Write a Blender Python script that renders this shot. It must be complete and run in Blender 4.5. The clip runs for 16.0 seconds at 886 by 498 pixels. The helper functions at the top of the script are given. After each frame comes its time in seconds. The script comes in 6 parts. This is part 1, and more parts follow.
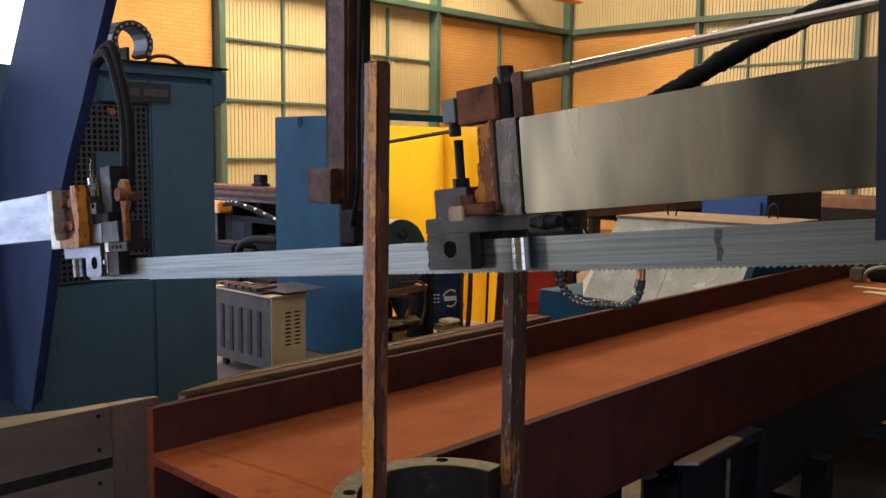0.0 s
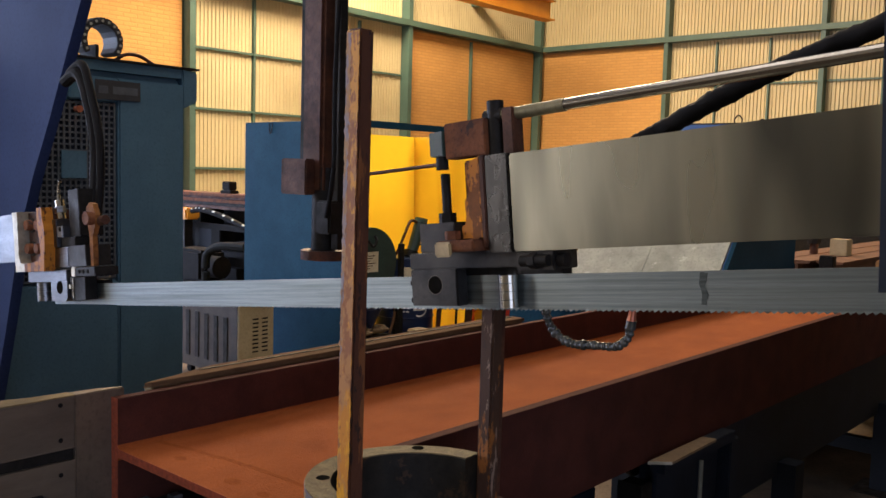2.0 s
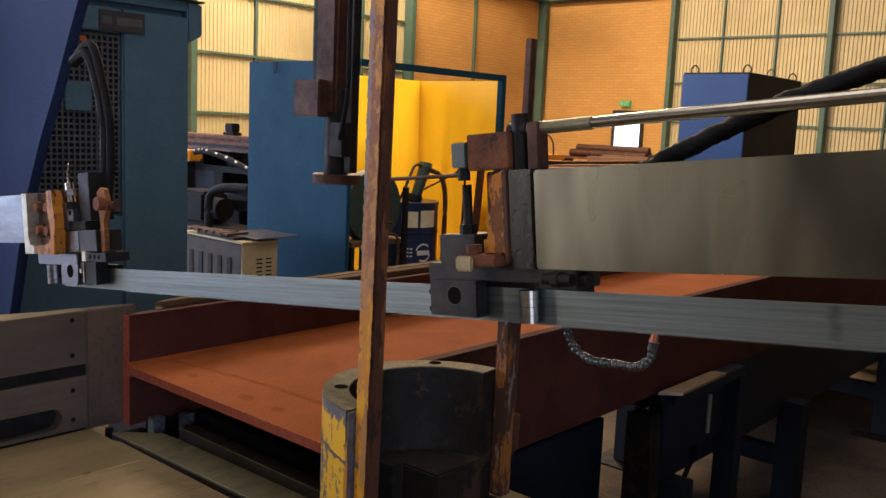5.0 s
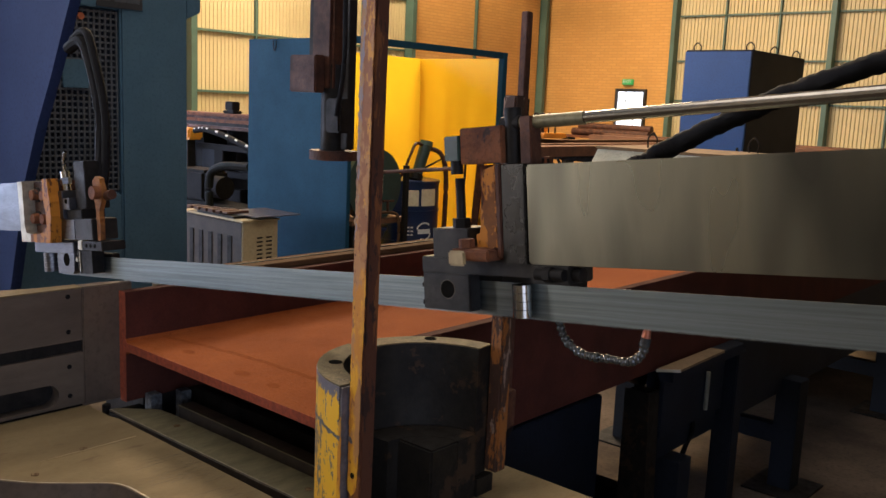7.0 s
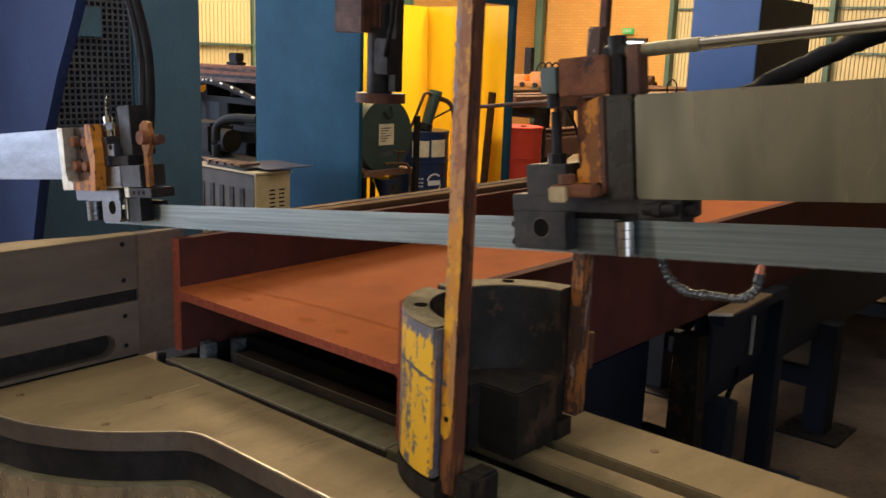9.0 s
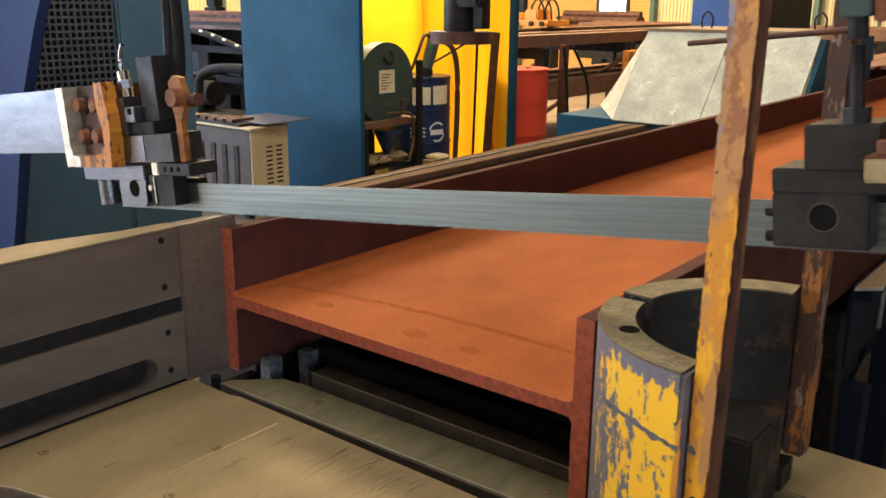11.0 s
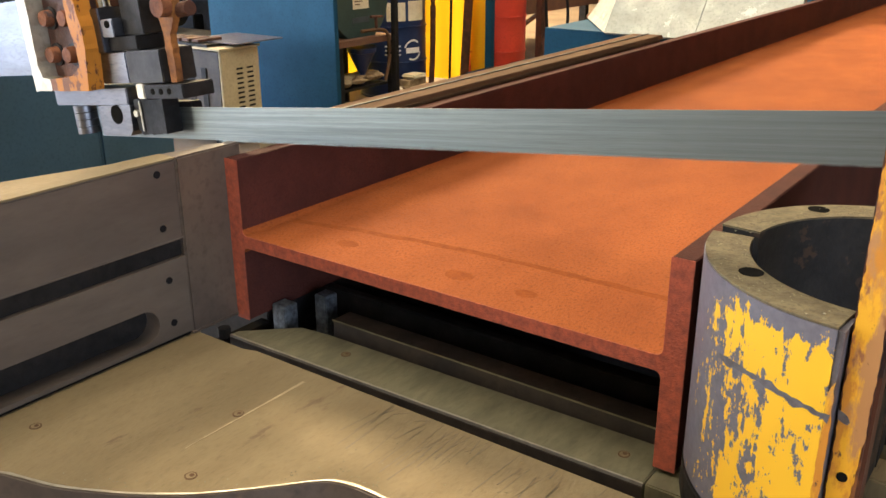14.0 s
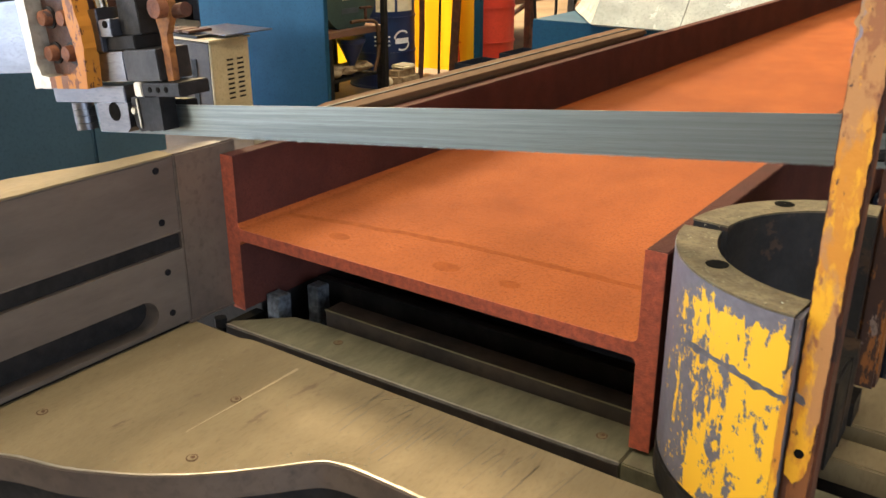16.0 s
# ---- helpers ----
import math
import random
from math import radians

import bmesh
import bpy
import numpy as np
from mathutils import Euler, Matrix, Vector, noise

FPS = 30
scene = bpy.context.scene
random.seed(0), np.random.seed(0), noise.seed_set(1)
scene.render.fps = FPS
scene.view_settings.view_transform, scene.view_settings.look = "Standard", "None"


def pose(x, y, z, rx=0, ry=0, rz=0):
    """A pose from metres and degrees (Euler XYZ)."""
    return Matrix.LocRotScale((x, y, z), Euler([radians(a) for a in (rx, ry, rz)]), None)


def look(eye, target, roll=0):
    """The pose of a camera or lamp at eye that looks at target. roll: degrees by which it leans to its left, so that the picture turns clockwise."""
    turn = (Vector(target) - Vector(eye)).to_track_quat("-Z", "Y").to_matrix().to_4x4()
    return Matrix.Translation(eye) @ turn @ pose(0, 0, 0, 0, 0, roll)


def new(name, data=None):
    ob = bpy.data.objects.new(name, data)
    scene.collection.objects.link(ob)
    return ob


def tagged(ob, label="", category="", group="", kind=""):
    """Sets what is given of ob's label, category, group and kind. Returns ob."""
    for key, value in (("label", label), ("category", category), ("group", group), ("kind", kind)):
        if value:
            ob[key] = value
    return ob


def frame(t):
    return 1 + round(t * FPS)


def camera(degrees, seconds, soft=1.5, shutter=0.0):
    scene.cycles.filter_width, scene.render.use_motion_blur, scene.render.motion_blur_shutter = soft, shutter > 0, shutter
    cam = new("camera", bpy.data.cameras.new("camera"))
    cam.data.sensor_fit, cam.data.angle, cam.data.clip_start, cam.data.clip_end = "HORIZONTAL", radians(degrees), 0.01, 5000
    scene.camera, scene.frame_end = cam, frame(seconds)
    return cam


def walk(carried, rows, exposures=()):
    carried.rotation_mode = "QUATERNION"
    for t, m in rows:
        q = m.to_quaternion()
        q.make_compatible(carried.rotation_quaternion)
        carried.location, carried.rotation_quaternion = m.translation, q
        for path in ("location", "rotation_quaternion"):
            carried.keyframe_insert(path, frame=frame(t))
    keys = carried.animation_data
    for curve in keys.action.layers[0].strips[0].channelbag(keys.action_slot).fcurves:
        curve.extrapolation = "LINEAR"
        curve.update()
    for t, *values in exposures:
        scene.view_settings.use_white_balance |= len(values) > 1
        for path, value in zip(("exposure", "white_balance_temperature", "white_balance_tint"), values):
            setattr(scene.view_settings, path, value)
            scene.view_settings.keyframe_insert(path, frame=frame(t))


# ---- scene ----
cam = camera(52.6, 16.0, shutter=0.5)
PATH = [
    (0, (1.811, -1.184, 1.774), (0.444, 0.261, 1.563), 0.6),
    (0.5, (1.808, -1.183, 1.764), (0.458, 0.281, 1.575), 0.8),
    (1, (1.804, -1.177, 1.744), (0.468, 0.301, 1.567), 1.0),
    (1.5, (1.806, -1.176, 1.726), (0.481, 0.312, 1.553), 1.1),
    (2, (1.774, -1.177, 1.696), (0.457, 0.319, 1.525), 1.6),
    (2.5, (1.754, -1.186, 1.661), (0.439, 0.31, 1.488), 1.7),
    (3, (1.735, -1.189, 1.636), (0.422, 0.308, 1.447), 2.1),
    (3.5, (1.731, -1.184, 1.613), (0.419, 0.311, 1.403), 2.2),
    (4, (1.727, -1.186, 1.606), (0.421, 0.31, 1.371), 2.4),
    (6.5, (1.73, -1.182, 1.604), (0.423, 0.301, 1.296), 2.5),
    (7, (1.733, -1.169, 1.596), (0.43, 0.314, 1.278), 2.5),
    (7.5, (1.732, -1.161, 1.588), (0.432, 0.323, 1.257), 2.6),
    (8, (1.726, -1.161, 1.583), (0.429, 0.322, 1.236), 2.6),
    (8.5, (1.672, -1.225, 1.576), (0.388, 0.262, 1.201), 2.4),
    (9, (1.571, -1.249, 1.552), (0.296, 0.234, 1.135), 2.0),
    (9.5, (1.389, -1.161, 1.54), (0.12, 0.319, 1.095), 1.8),
    (10, (1.235, -1.118, 1.532), (-0.02, 0.368, 1.066), 1.4),
    (12.5, (0.79, -0.991, 1.48), (-0.344, 0.525, 0.836), -0.2),
    (13, (0.77, -0.983, 1.47), (-0.354, 0.531, 0.805), -0.2),
    (13.5, (0.764, -0.979, 1.466), (-0.353, 0.531, 0.78), -0.2),
    (14, (0.765, -0.978, 1.466), (-0.346, 0.531, 0.767), -0.2),
    (14.5, (0.77, -0.968, 1.464), (-0.333, 0.541, 0.754), -0.2),
    (15, (0.771, -0.962, 1.468), (-0.328, 0.546, 0.747), -0.3),
    (15.5, (0.767, -0.985, 1.494), (-0.326, 0.526, 0.772), -0.2),
    (16, (0.803, -1.023, 1.495), (-0.285, 0.492, 0.772), -0.1),
]
walk(cam, [(t, look(eye, target, roll)) for t, eye, target, roll in PATH],
     exposures=[(0.0, -0.16, 5950, 19), (7.0, -0.12, 6050, 17), (7.5, -0.08, 6100, 17), (8.0, 0.14, 6150, 15), (8.5, 0.24, 6200, 14), (9.0, 0.27, 6250, 13), (9.5, 0.62, 6300, 11), (10.0, 0.75, 6300, 10), (12.5, 1.12, 6200, 10.5), (14.5, 1.28, 6200, 10), (16.0, 1.3, 6200, 9.5)])

# ---- light ----
world = bpy.data.worlds.new("sky")
scene.world = world
world.use_nodes = True
wn = world.node_tree.nodes
sky = wn.new("ShaderNodeTexSky")
sky.sky_type, sky.sun_disc = "NISHITA", False
sky.sun_elevation, sky.sun_rotation = radians(50), radians(110)
world.node_tree.links.new(sky.outputs[0], wn["Background"].inputs[0])
wn["Background"].inputs[1].default_value = 0.12


def area(name, m, sx, sy, power, colour):
    d = bpy.data.lights.new(name, "AREA")
    d.shape, d.size, d.size_y, d.energy, d.color = "RECTANGLE", sx, sy, power, colour
    ob = new(name, d)
    ob.matrix_basis = m
    return ob


# roller-door daylight; other lamps are added fill, under the roof and at unseen doors
area("roof_fill_lamp", look((-8.4, 8.6, 8.8), (-8.4, 8.61, 0)), 5, 4, 2750, (1.0, 0.76, 0.45))
area("roof_fill_lamp", look((-1.5, 12.5, 8.8), (-1.5, 12.51, 0)), 8, 3, 25, (1.0, 0.78, 0.50))
area("roof_fill_lamp", look((-0.4, -3.0, 8.8), (-0.4, -2.99, 0)), 7.0, 9, 450, (1.0, 0.87, 0.70))
area("side_lamp", look((-11.45, -1.7, 2.6), (0, -1.7, 2.6)), 12.6, 5.1, 720, (0.50, 0.68, 1.0))
area("side_lamp", look((-8.6, -9.1, 2.4), (-8.6, 0, 2.4)), 3.8, 4.4, 480, (1.0, 0.90, 0.76))
area("side_lamp", look((9.15, -5.0, 2.3), (0, -2.0, 1.5)), 6.0, 4.4, 240, (0.72, 0.80, 1.0))
area("roof_fill_lamp", look((-1.0, 3.4, 8.8), (-1.0, 3.41, 0)), 5, 3, 185, (1.0, 0.88, 0.70))


# ---- materials ----
def mat(name, col, col2=None, scale=6.0, detail=6.0, rough=0.6, rough2=None, metal=0.0, bump=0.1, fine=60.0,
        spec=0.5, speck=1.0, stretch=(1, 1, 1), wear=None, wear_at=0.6, wear_scale=4.0, wear_rough=None, transmit=0.0, contrast=(0.35, 0.65)):
    """Two colours mixed at a coarse and a fine scale, an optional third showing through where the surface is worn."""
    m = bpy.data.materials.new(name)
    m.use_nodes = True
    nt = m.node_tree
    n, l = nt.nodes, nt.links
    bs = n["Principled BSDF"]
    tc = n.new("ShaderNodeTexCoord")
    mp = n.new("ShaderNodeMapping")
    mp.inputs["Scale"].default_value = stretch
    l.new(tc.outputs["Object"], mp.inputs[0])

    def nz(sc, de, ro=0.6):
        t = n.new("ShaderNodeTexNoise")
        t.inputs["Scale"].default_value, t.inputs["Detail"].default_value, t.inputs["Roughness"].default_value = sc, de, ro
        l.new(mp.outputs[0], t.inputs["Vector"])
        return t.outputs["Fac"]

    def ramp(src, a, b):
        r = n.new("ShaderNodeMapRange")
        r.inputs["From Min"].default_value, r.inputs["From Max"].default_value = a, b
        l.new(src, r.inputs["Value"])
        return r.outputs[0]

    def mix(f, a, b):
        x = n.new("ShaderNodeMix")
        x.data_type = "RGBA"
        l.new(f, x.inputs["Factor"])
        for sock, v in ((x.inputs["A"], a), (x.inputs["B"], b)):
            if isinstance(v, tuple):
                sock.default_value = (*v, 1)
            else:
                l.new(v, sock)
        return x.outputs["Result"]

    col2 = col2 or tuple(c * 0.7 for c in col)
    big, small = nz(scale, detail), nz(fine, 4)
    c = mix(ramp(big, *contrast), col, col2)
    dark = tuple(v * 0.75 for v in col2)
    c = mix(ramp(small, 0.5, 0.5 + 0.35 / max(speck, 0.05)), c, dark)
    rough2 = rough if rough2 is None else rough2
    rr = n.new("ShaderNodeMapRange")
    rr.inputs["From Min"].default_value, rr.inputs["From Max"].default_value = 0.3, 0.7
    rr.inputs["To Min"].default_value, rr.inputs["To Max"].default_value = rough, rough2
    l.new(big, rr.inputs["Value"])
    r = rr.outputs[0]
    if wear:
        w = ramp(nz(wear_scale, 9, 0.68), wear_at, wear_at + 0.03)
        c = mix(w, c, wear)
    l.new(c, bs.inputs["Base Color"])
    l.new(r, bs.inputs["Roughness"])
    bs.inputs["Metallic"].default_value = metal
    bs.inputs["Specular IOR Level"].default_value = spec
    if transmit:
        bs.inputs["Transmission Weight"].default_value = transmit
    if bump:
        b = n.new("ShaderNodeBump")
        b.inputs["Strength"].default_value, b.inputs["Distance"].default_value = bump, 0.004
        l.new(small, b.inputs["Height"])
        l.new(b.outputs[0], bs.inputs["Normal"])
    return m


M = dict(
    rust_primer=mat("orange flash rust on mill scale", (0.33, 0.093, 0.021), (0.22, 0.055, 0.013), 7, detail=12, rough=0.85, spec=0.15, bump=1.0, speck=1.6, fine=260, stretch=(1, 0.6, 1), contrast=(0.3, 0.75),
                    wear=(0.22, 0.05, 0.012), wear_at=0.74, wear_scale=3.0),
    web_shadow_smudge=mat("dark web shadow and smudges", (0.262, 0.069, 0.015), (0.20, 0.051, 0.013), 60, rough=0.9, spec=0.1, bump=0.4, fine=240),
    flange_maroon=mat("dark maroon flange steel", (0.080, 0.0245, 0.0175), (0.050, 0.0165, 0.013), 9, detail=9, rough=0.8, spec=0.12, bump=0.4, fine=240),
    # Tall pale and dark bands paint reflections into the arm; darker smudges over them.
    arm_steel=mat("ground arm steel with painted reflections", (0.235, 0.228, 0.175), (0.068, 0.067, 0.055), 4.2, detail=1.8, rough=0.24, rough2=0.38, metal=1.0, bump=0.03, speck=0.25, fine=14, stretch=(1.5, 1, 0.3), contrast=(0.43, 0.60), wear=(0.075, 0.072, 0.056), wear_at=0.63, wear_scale=4),
    rust_end=mat("rusted cut end", (0.36, 0.075, 0.03), (0.19, 0.04, 0.02), 70, rough=0.85, bump=0.6, fine=260),
    blade=mat("running saw blade steel", (0.225, 0.265, 0.27), (0.135, 0.16, 0.165), 5, rough=0.32, rough2=0.5, metal=0.9, bump=0.05, stretch=(0.4, 1, 30)),
    polished=mat("polished steel", (0.19, 0.195, 0.21), (0.125, 0.13, 0.145), 6, rough=0.3, rough2=0.42, metal=1.0, bump=0.02, stretch=(1, 1, 4)),
    # Paler than the plates; draws bright lines along some edges.
    edge_steel=mat("bright edge steel", (0.50, 0.46, 0.37), (0.33, 0.30, 0.23), 14, rough=0.4, rough2=0.55, metal=0.7, bump=0.15),
    # Near-black colour that stands for the shade inside holes and gaps.
    hole=mat("black shade of holes and gaps", (0.012, 0.011, 0.010), (0.007, 0.007, 0.006), 20, rough=0.95, spec=0.0, bump=0.0),
    bead=mat("wet grey hose beads", (0.05, 0.055, 0.055), (0.018, 0.021, 0.021), 40, rough=0.12, rough2=0.3, spec=0.8, bump=0.2),
    grey_block=mat("mottled blue grey block", (0.15, 0.17, 0.19), (0.04, 0.045, 0.05), 90, rough=0.5, metal=0.3, bump=0.4),
    chrome=mat("chromed rod", (0.42, 0.41, 0.38), (0.30, 0.29, 0.26), 2, rough=0.12, rough2=0.2, metal=1.0, bump=0.0),
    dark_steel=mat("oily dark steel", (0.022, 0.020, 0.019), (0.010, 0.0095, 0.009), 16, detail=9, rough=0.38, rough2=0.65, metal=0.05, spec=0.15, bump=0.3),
    rust_orange=mat("orange rusted steel", (0.20, 0.075, 0.03), (0.09, 0.036, 0.02), 22, rough=0.75, spec=0.25, bump=0.5, fine=140, wear=(0.05, 0.03, 0.025), wear_at=0.6, wear_scale=20),
    oil_steel=mat("oil-wet guide steel", (0.020, 0.018, 0.015), (0.006, 0.0055, 0.005), 30, detail=9, rough=0.16, rough2=0.42, metal=0.15, spec=0.4, bump=0.22, fine=44, stretch=(1, 1, 0.6)),
    rust_steel=mat("rusty brown steel", (0.105, 0.040, 0.021), (0.036, 0.017, 0.012), 14, detail=9, rough=0.45, rough2=0.75, spec=0.3, bump=0.4, fine=120),
    table=mat("scoured bed plate steel", (0.225, 0.172, 0.088), (0.15, 0.113, 0.057), 3.0, detail=12, rough=0.66, rough2=0.82, metal=0.1, spec=0.25, bump=0.3, speck=0.6, fine=70, stretch=(3.0, 0.9, 1), contrast=(0.3, 0.72), wear=(0.135, 0.096, 0.052), wear_at=0.60, wear_scale=2.6),
    strip=mat("grey oiled bed strip", (0.225, 0.205, 0.118), (0.125, 0.112, 0.064), 9, detail=9, rough=0.36, rough2=0.55, metal=0.35, bump=0.25, speck=0.7, stretch=(2, 0.7, 1)),
    fence_dark=mat("dark brown jaw end steel", (0.12, 0.09, 0.065), (0.07, 0.052, 0.04), 5, rough=0.5, rough2=0.7, metal=0.2, bump=0.15),
    fence=mat("brown machined jaw steel", (0.132, 0.104, 0.080), (0.074, 0.059, 0.046), 4.5, rough=0.5, rough2=0.65, metal=0.25, bump=0.08, speck=0.3, stretch=(1, 0.5, 2)),
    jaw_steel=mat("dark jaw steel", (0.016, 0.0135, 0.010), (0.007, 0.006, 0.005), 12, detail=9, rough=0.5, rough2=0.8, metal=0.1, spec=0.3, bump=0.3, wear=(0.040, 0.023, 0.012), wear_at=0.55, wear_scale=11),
    jaw_top=mat("worn jaw rim", (0.155, 0.128, 0.070), (0.085, 0.070, 0.040), 34, rough=0.7, metal=0.15, spec=0.25, speck=1.6, bump=0.4, fine=160),
    orange=mat("orange machine enamel", (0.62, 0.25, 0.03), (0.42, 0.15, 0.02), 16, rough=0.4, bump=0.2, wear=(0.05, 0.035, 0.03), wear_at=0.58, wear_scale=18),
    blue=mat("teal blue machine enamel", (0.070, 0.142, 0.200), (0.052, 0.110, 0.158), 1.6, rough=0.5, rough2=0.62, spec=0.25, bump=0.05),
    navy=mat("dark blue enamel", (0.030, 0.052, 0.145), (0.022, 0.040, 0.115), 2, rough=0.65, spec=0.1, bump=0.05),
    panel_blue=mat("blue steel sheet", (0.014, 0.066, 0.114), (0.010, 0.048, 0.086), 1.5, rough=0.6, rough2=0.7, spec=0.1, bump=0.04),
    locker_blue=mat("bright blue locker paint", (0.02, 0.083, 0.27), (0.016, 0.068, 0.22), 2, rough=0.45, bump=0.03),
    black=mat("black rubber", (0.010, 0.010, 0.011), (0.006, 0.006, 0.007), 20, rough=0.7, spec=0.12, bump=0.3),
    black_paint=mat("dark grey locker paint", (0.03, 0.032, 0.036), (0.02, 0.022, 0.026), 3, rough=0.5, bump=0.05),
    mortar=mat("mortar", (0.42, 0.24, 0.10), (0.36, 0.2, 0.08), 6, rough=0.9, bump=0.3),
    sheet=mat("cream corrugated sheet", (0.60, 0.51, 0.29), (0.52, 0.435, 0.24), 0.9, rough=0.6, bump=0.03),
    green=mat("green steel paint", (0.085, 0.150, 0.118), (0.062, 0.118, 0.095), 2, rough=0.5, bump=0.05),
    crane=mat("yellow crane paint", (0.75, 0.33, 0.02), (0.62, 0.26, 0.02), 2, rough=0.45, bump=0.04),
    floor=mat("stained concrete floor", (0.17, 0.12, 0.072), (0.09, 0.064, 0.04), 1.3, rough=0.7, rough2=0.9, bump=0.3, fine=50),
    dark_floor=mat("darker concrete", (0.125, 0.094, 0.066), (0.055, 0.042, 0.031), 1.6, rough=0.8, rough2=0.95, spec=0.1, bump=0.3, fine=50),
    cream=mat("cream machine case", (0.55, 0.45, 0.26), (0.43, 0.34, 0.19), 4, rough=0.55, bump=0.05),
    drum_navy=mat("navy drum enamel", (0.012, 0.03, 0.10), (0.01, 0.022, 0.075), 4, rough=0.3, bump=0.04),
    drum_red=mat("red drum enamel", (0.62, 0.055, 0.025), (0.5, 0.04, 0.02), 4, rough=0.4, bump=0.06),
    white=mat("white print", (0.8, 0.8, 0.78), (0.72, 0.72, 0.7), 8, rough=0.6, bump=0.0),
    foil=mat("crinkled bright tray sheet", (0.85, 0.76, 0.52), (0.4, 0.34, 0.22), 26, rough=0.18, rough2=0.35, metal=0.9, bump=1.0, fine=45, stretch=(1, 1, 0.3)),
    galv=mat("galvanised sheet", (0.37, 0.385, 0.33), (0.25, 0.265, 0.225), 6, detail=10, rough=0.5, rough2=0.7, metal=0.35, bump=0.1, wear=(0.46, 0.47, 0.42), wear_at=0.6, wear_scale=7),
    rail=mat("weathered brown rail steel", (0.13, 0.075, 0.04), (0.08, 0.047, 0.026), 5, rough=0.85, rough2=0.95, spec=0.1, bump=0.25, stretch=(1, 0.3, 1)),
    stock=mat("rusty stacked steel stock", (0.19, 0.09, 0.046), (0.11, 0.055, 0.034), 5, rough=0.75, bump=0.25),
    roof=mat("grey roof sheet", (0.40, 0.37, 0.31), (0.33, 0.30, 0.25), 1.5, rough=0.7, bump=0.05),
    bounce_wall=mat("cream bounce wall sheet", (0.42, 0.37, 0.27), (0.34, 0.30, 0.22), 1.5, rough=0.8, bump=0.05),
    dark_green=mat("dark green enamel", (0.035, 0.07, 0.06), (0.025, 0.05, 0.045), 6, rough=0.45, bump=0.1),
    grille=mat("grey perforated steel", (0.10, 0.115, 0.135), (0.07, 0.082, 0.098), 10, rough=0.5, metal=0.4, bump=0.1),
    blue_dark=mat("dark blue frame paint", (0.012, 0.018, 0.031), (0.007, 0.011, 0.019), 4, rough=0.65, spec=0.25, bump=0.1),
    paper=mat("yellowed paper label", (0.78, 0.70, 0.50), (0.66, 0.57, 0.38), 14, rough=0.8, bump=0.0),
    board=mat("brown fibre board", (0.26, 0.18, 0.10), (0.18, 0.12, 0.066), 5, rough=0.85, bump=0.1, wear=(0.34, 0.26, 0.16), wear_at=0.6, wear_scale=5),
    timber=mat("orange brown timber", (0.42, 0.22, 0.075), (0.28, 0.14, 0.05), 6, rough=0.8, bump=0.2, stretch=(0.3, 3, 3)),
    table_dark=mat("darker ground streak", (0.135, 0.103, 0.056), (0.105, 0.08, 0.043), 40, rough=0.6, metal=0.1, bump=0.1),
    locker_dark=mat("dark locker side", (0.020, 0.020, 0.021), (0.013, 0.013, 0.014), 3, rough=0.6, spec=0.15, bump=0.05),
    copper=mat("copper nozzle", (0.55, 0.20, 0.12), (0.4, 0.14, 0.08), 20, rough=0.35, metal=0.7, bump=0.2),
)


def brick_wall(name, along):
    """Stretcher-bond face brick: course height 66 mm, the joints sunk by the bump."""
    m = bpy.data.materials.new(name)
    m.use_nodes = True
    n, l = m.node_tree.nodes, m.node_tree.links
    bs = n["Principled BSDF"]
    tc, sep, com = n.new("ShaderNodeTexCoord"), n.new("ShaderNodeSeparateXYZ"), n.new("ShaderNodeCombineXYZ")
    l.new(tc.outputs["Object"], sep.inputs[0])
    l.new(sep.outputs[along], com.inputs[0])
    l.new(sep.outputs["Z"], com.inputs[1])
    br = n.new("ShaderNodeTexBrick")
    l.new(com.outputs[0], br.inputs["Vector"])
    for key, v in (("Scale", 1.0), ("Mortar Size", 0.009), ("Mortar Smooth", 0.3), ("Bias", 0.0), ("Brick Width", 0.23), ("Row Height", 0.066)):
        br.inputs[key].default_value = v
    br.inputs["Color1"].default_value, br.inputs["Color2"].default_value, br.inputs["Mortar"].default_value = (0.74, 0.395, 0.098, 1), (0.68, 0.355, 0.084, 1), (0.60, 0.31, 0.078, 1)
    nz = n.new("ShaderNodeTexNoise")
    nz.inputs["Scale"].default_value, nz.inputs["Detail"].default_value = 0.8, 8
    l.new(tc.outputs["Object"], nz.inputs["Vector"])
    mx = n.new("ShaderNodeMix")
    mx.data_type, mx.blend_type = "RGBA", "MULTIPLY"
    mx.inputs["Factor"].default_value = 0.3
    l.new(br.outputs["Color"], mx.inputs["A"])
    l.new(nz.outputs["Fac"], mx.inputs["B"])
    hs = n.new("ShaderNodeBrightContrast")
    hs.inputs["Bright"].default_value = 0.015
    l.new(mx.outputs["Result"], hs.inputs[0])
    l.new(hs.outputs[0], bs.inputs["Base Color"])
    bs.inputs["Roughness"].default_value = 0.9
    bp = n.new("ShaderNodeBump")
    bp.inputs["Strength"].default_value, bp.inputs["Distance"].default_value, bp.invert = 0.6, 0.008, True
    l.new(br.outputs["Fac"], bp.inputs["Height"])
    l.new(bp.outputs[0], bs.inputs["Normal"])
    return m


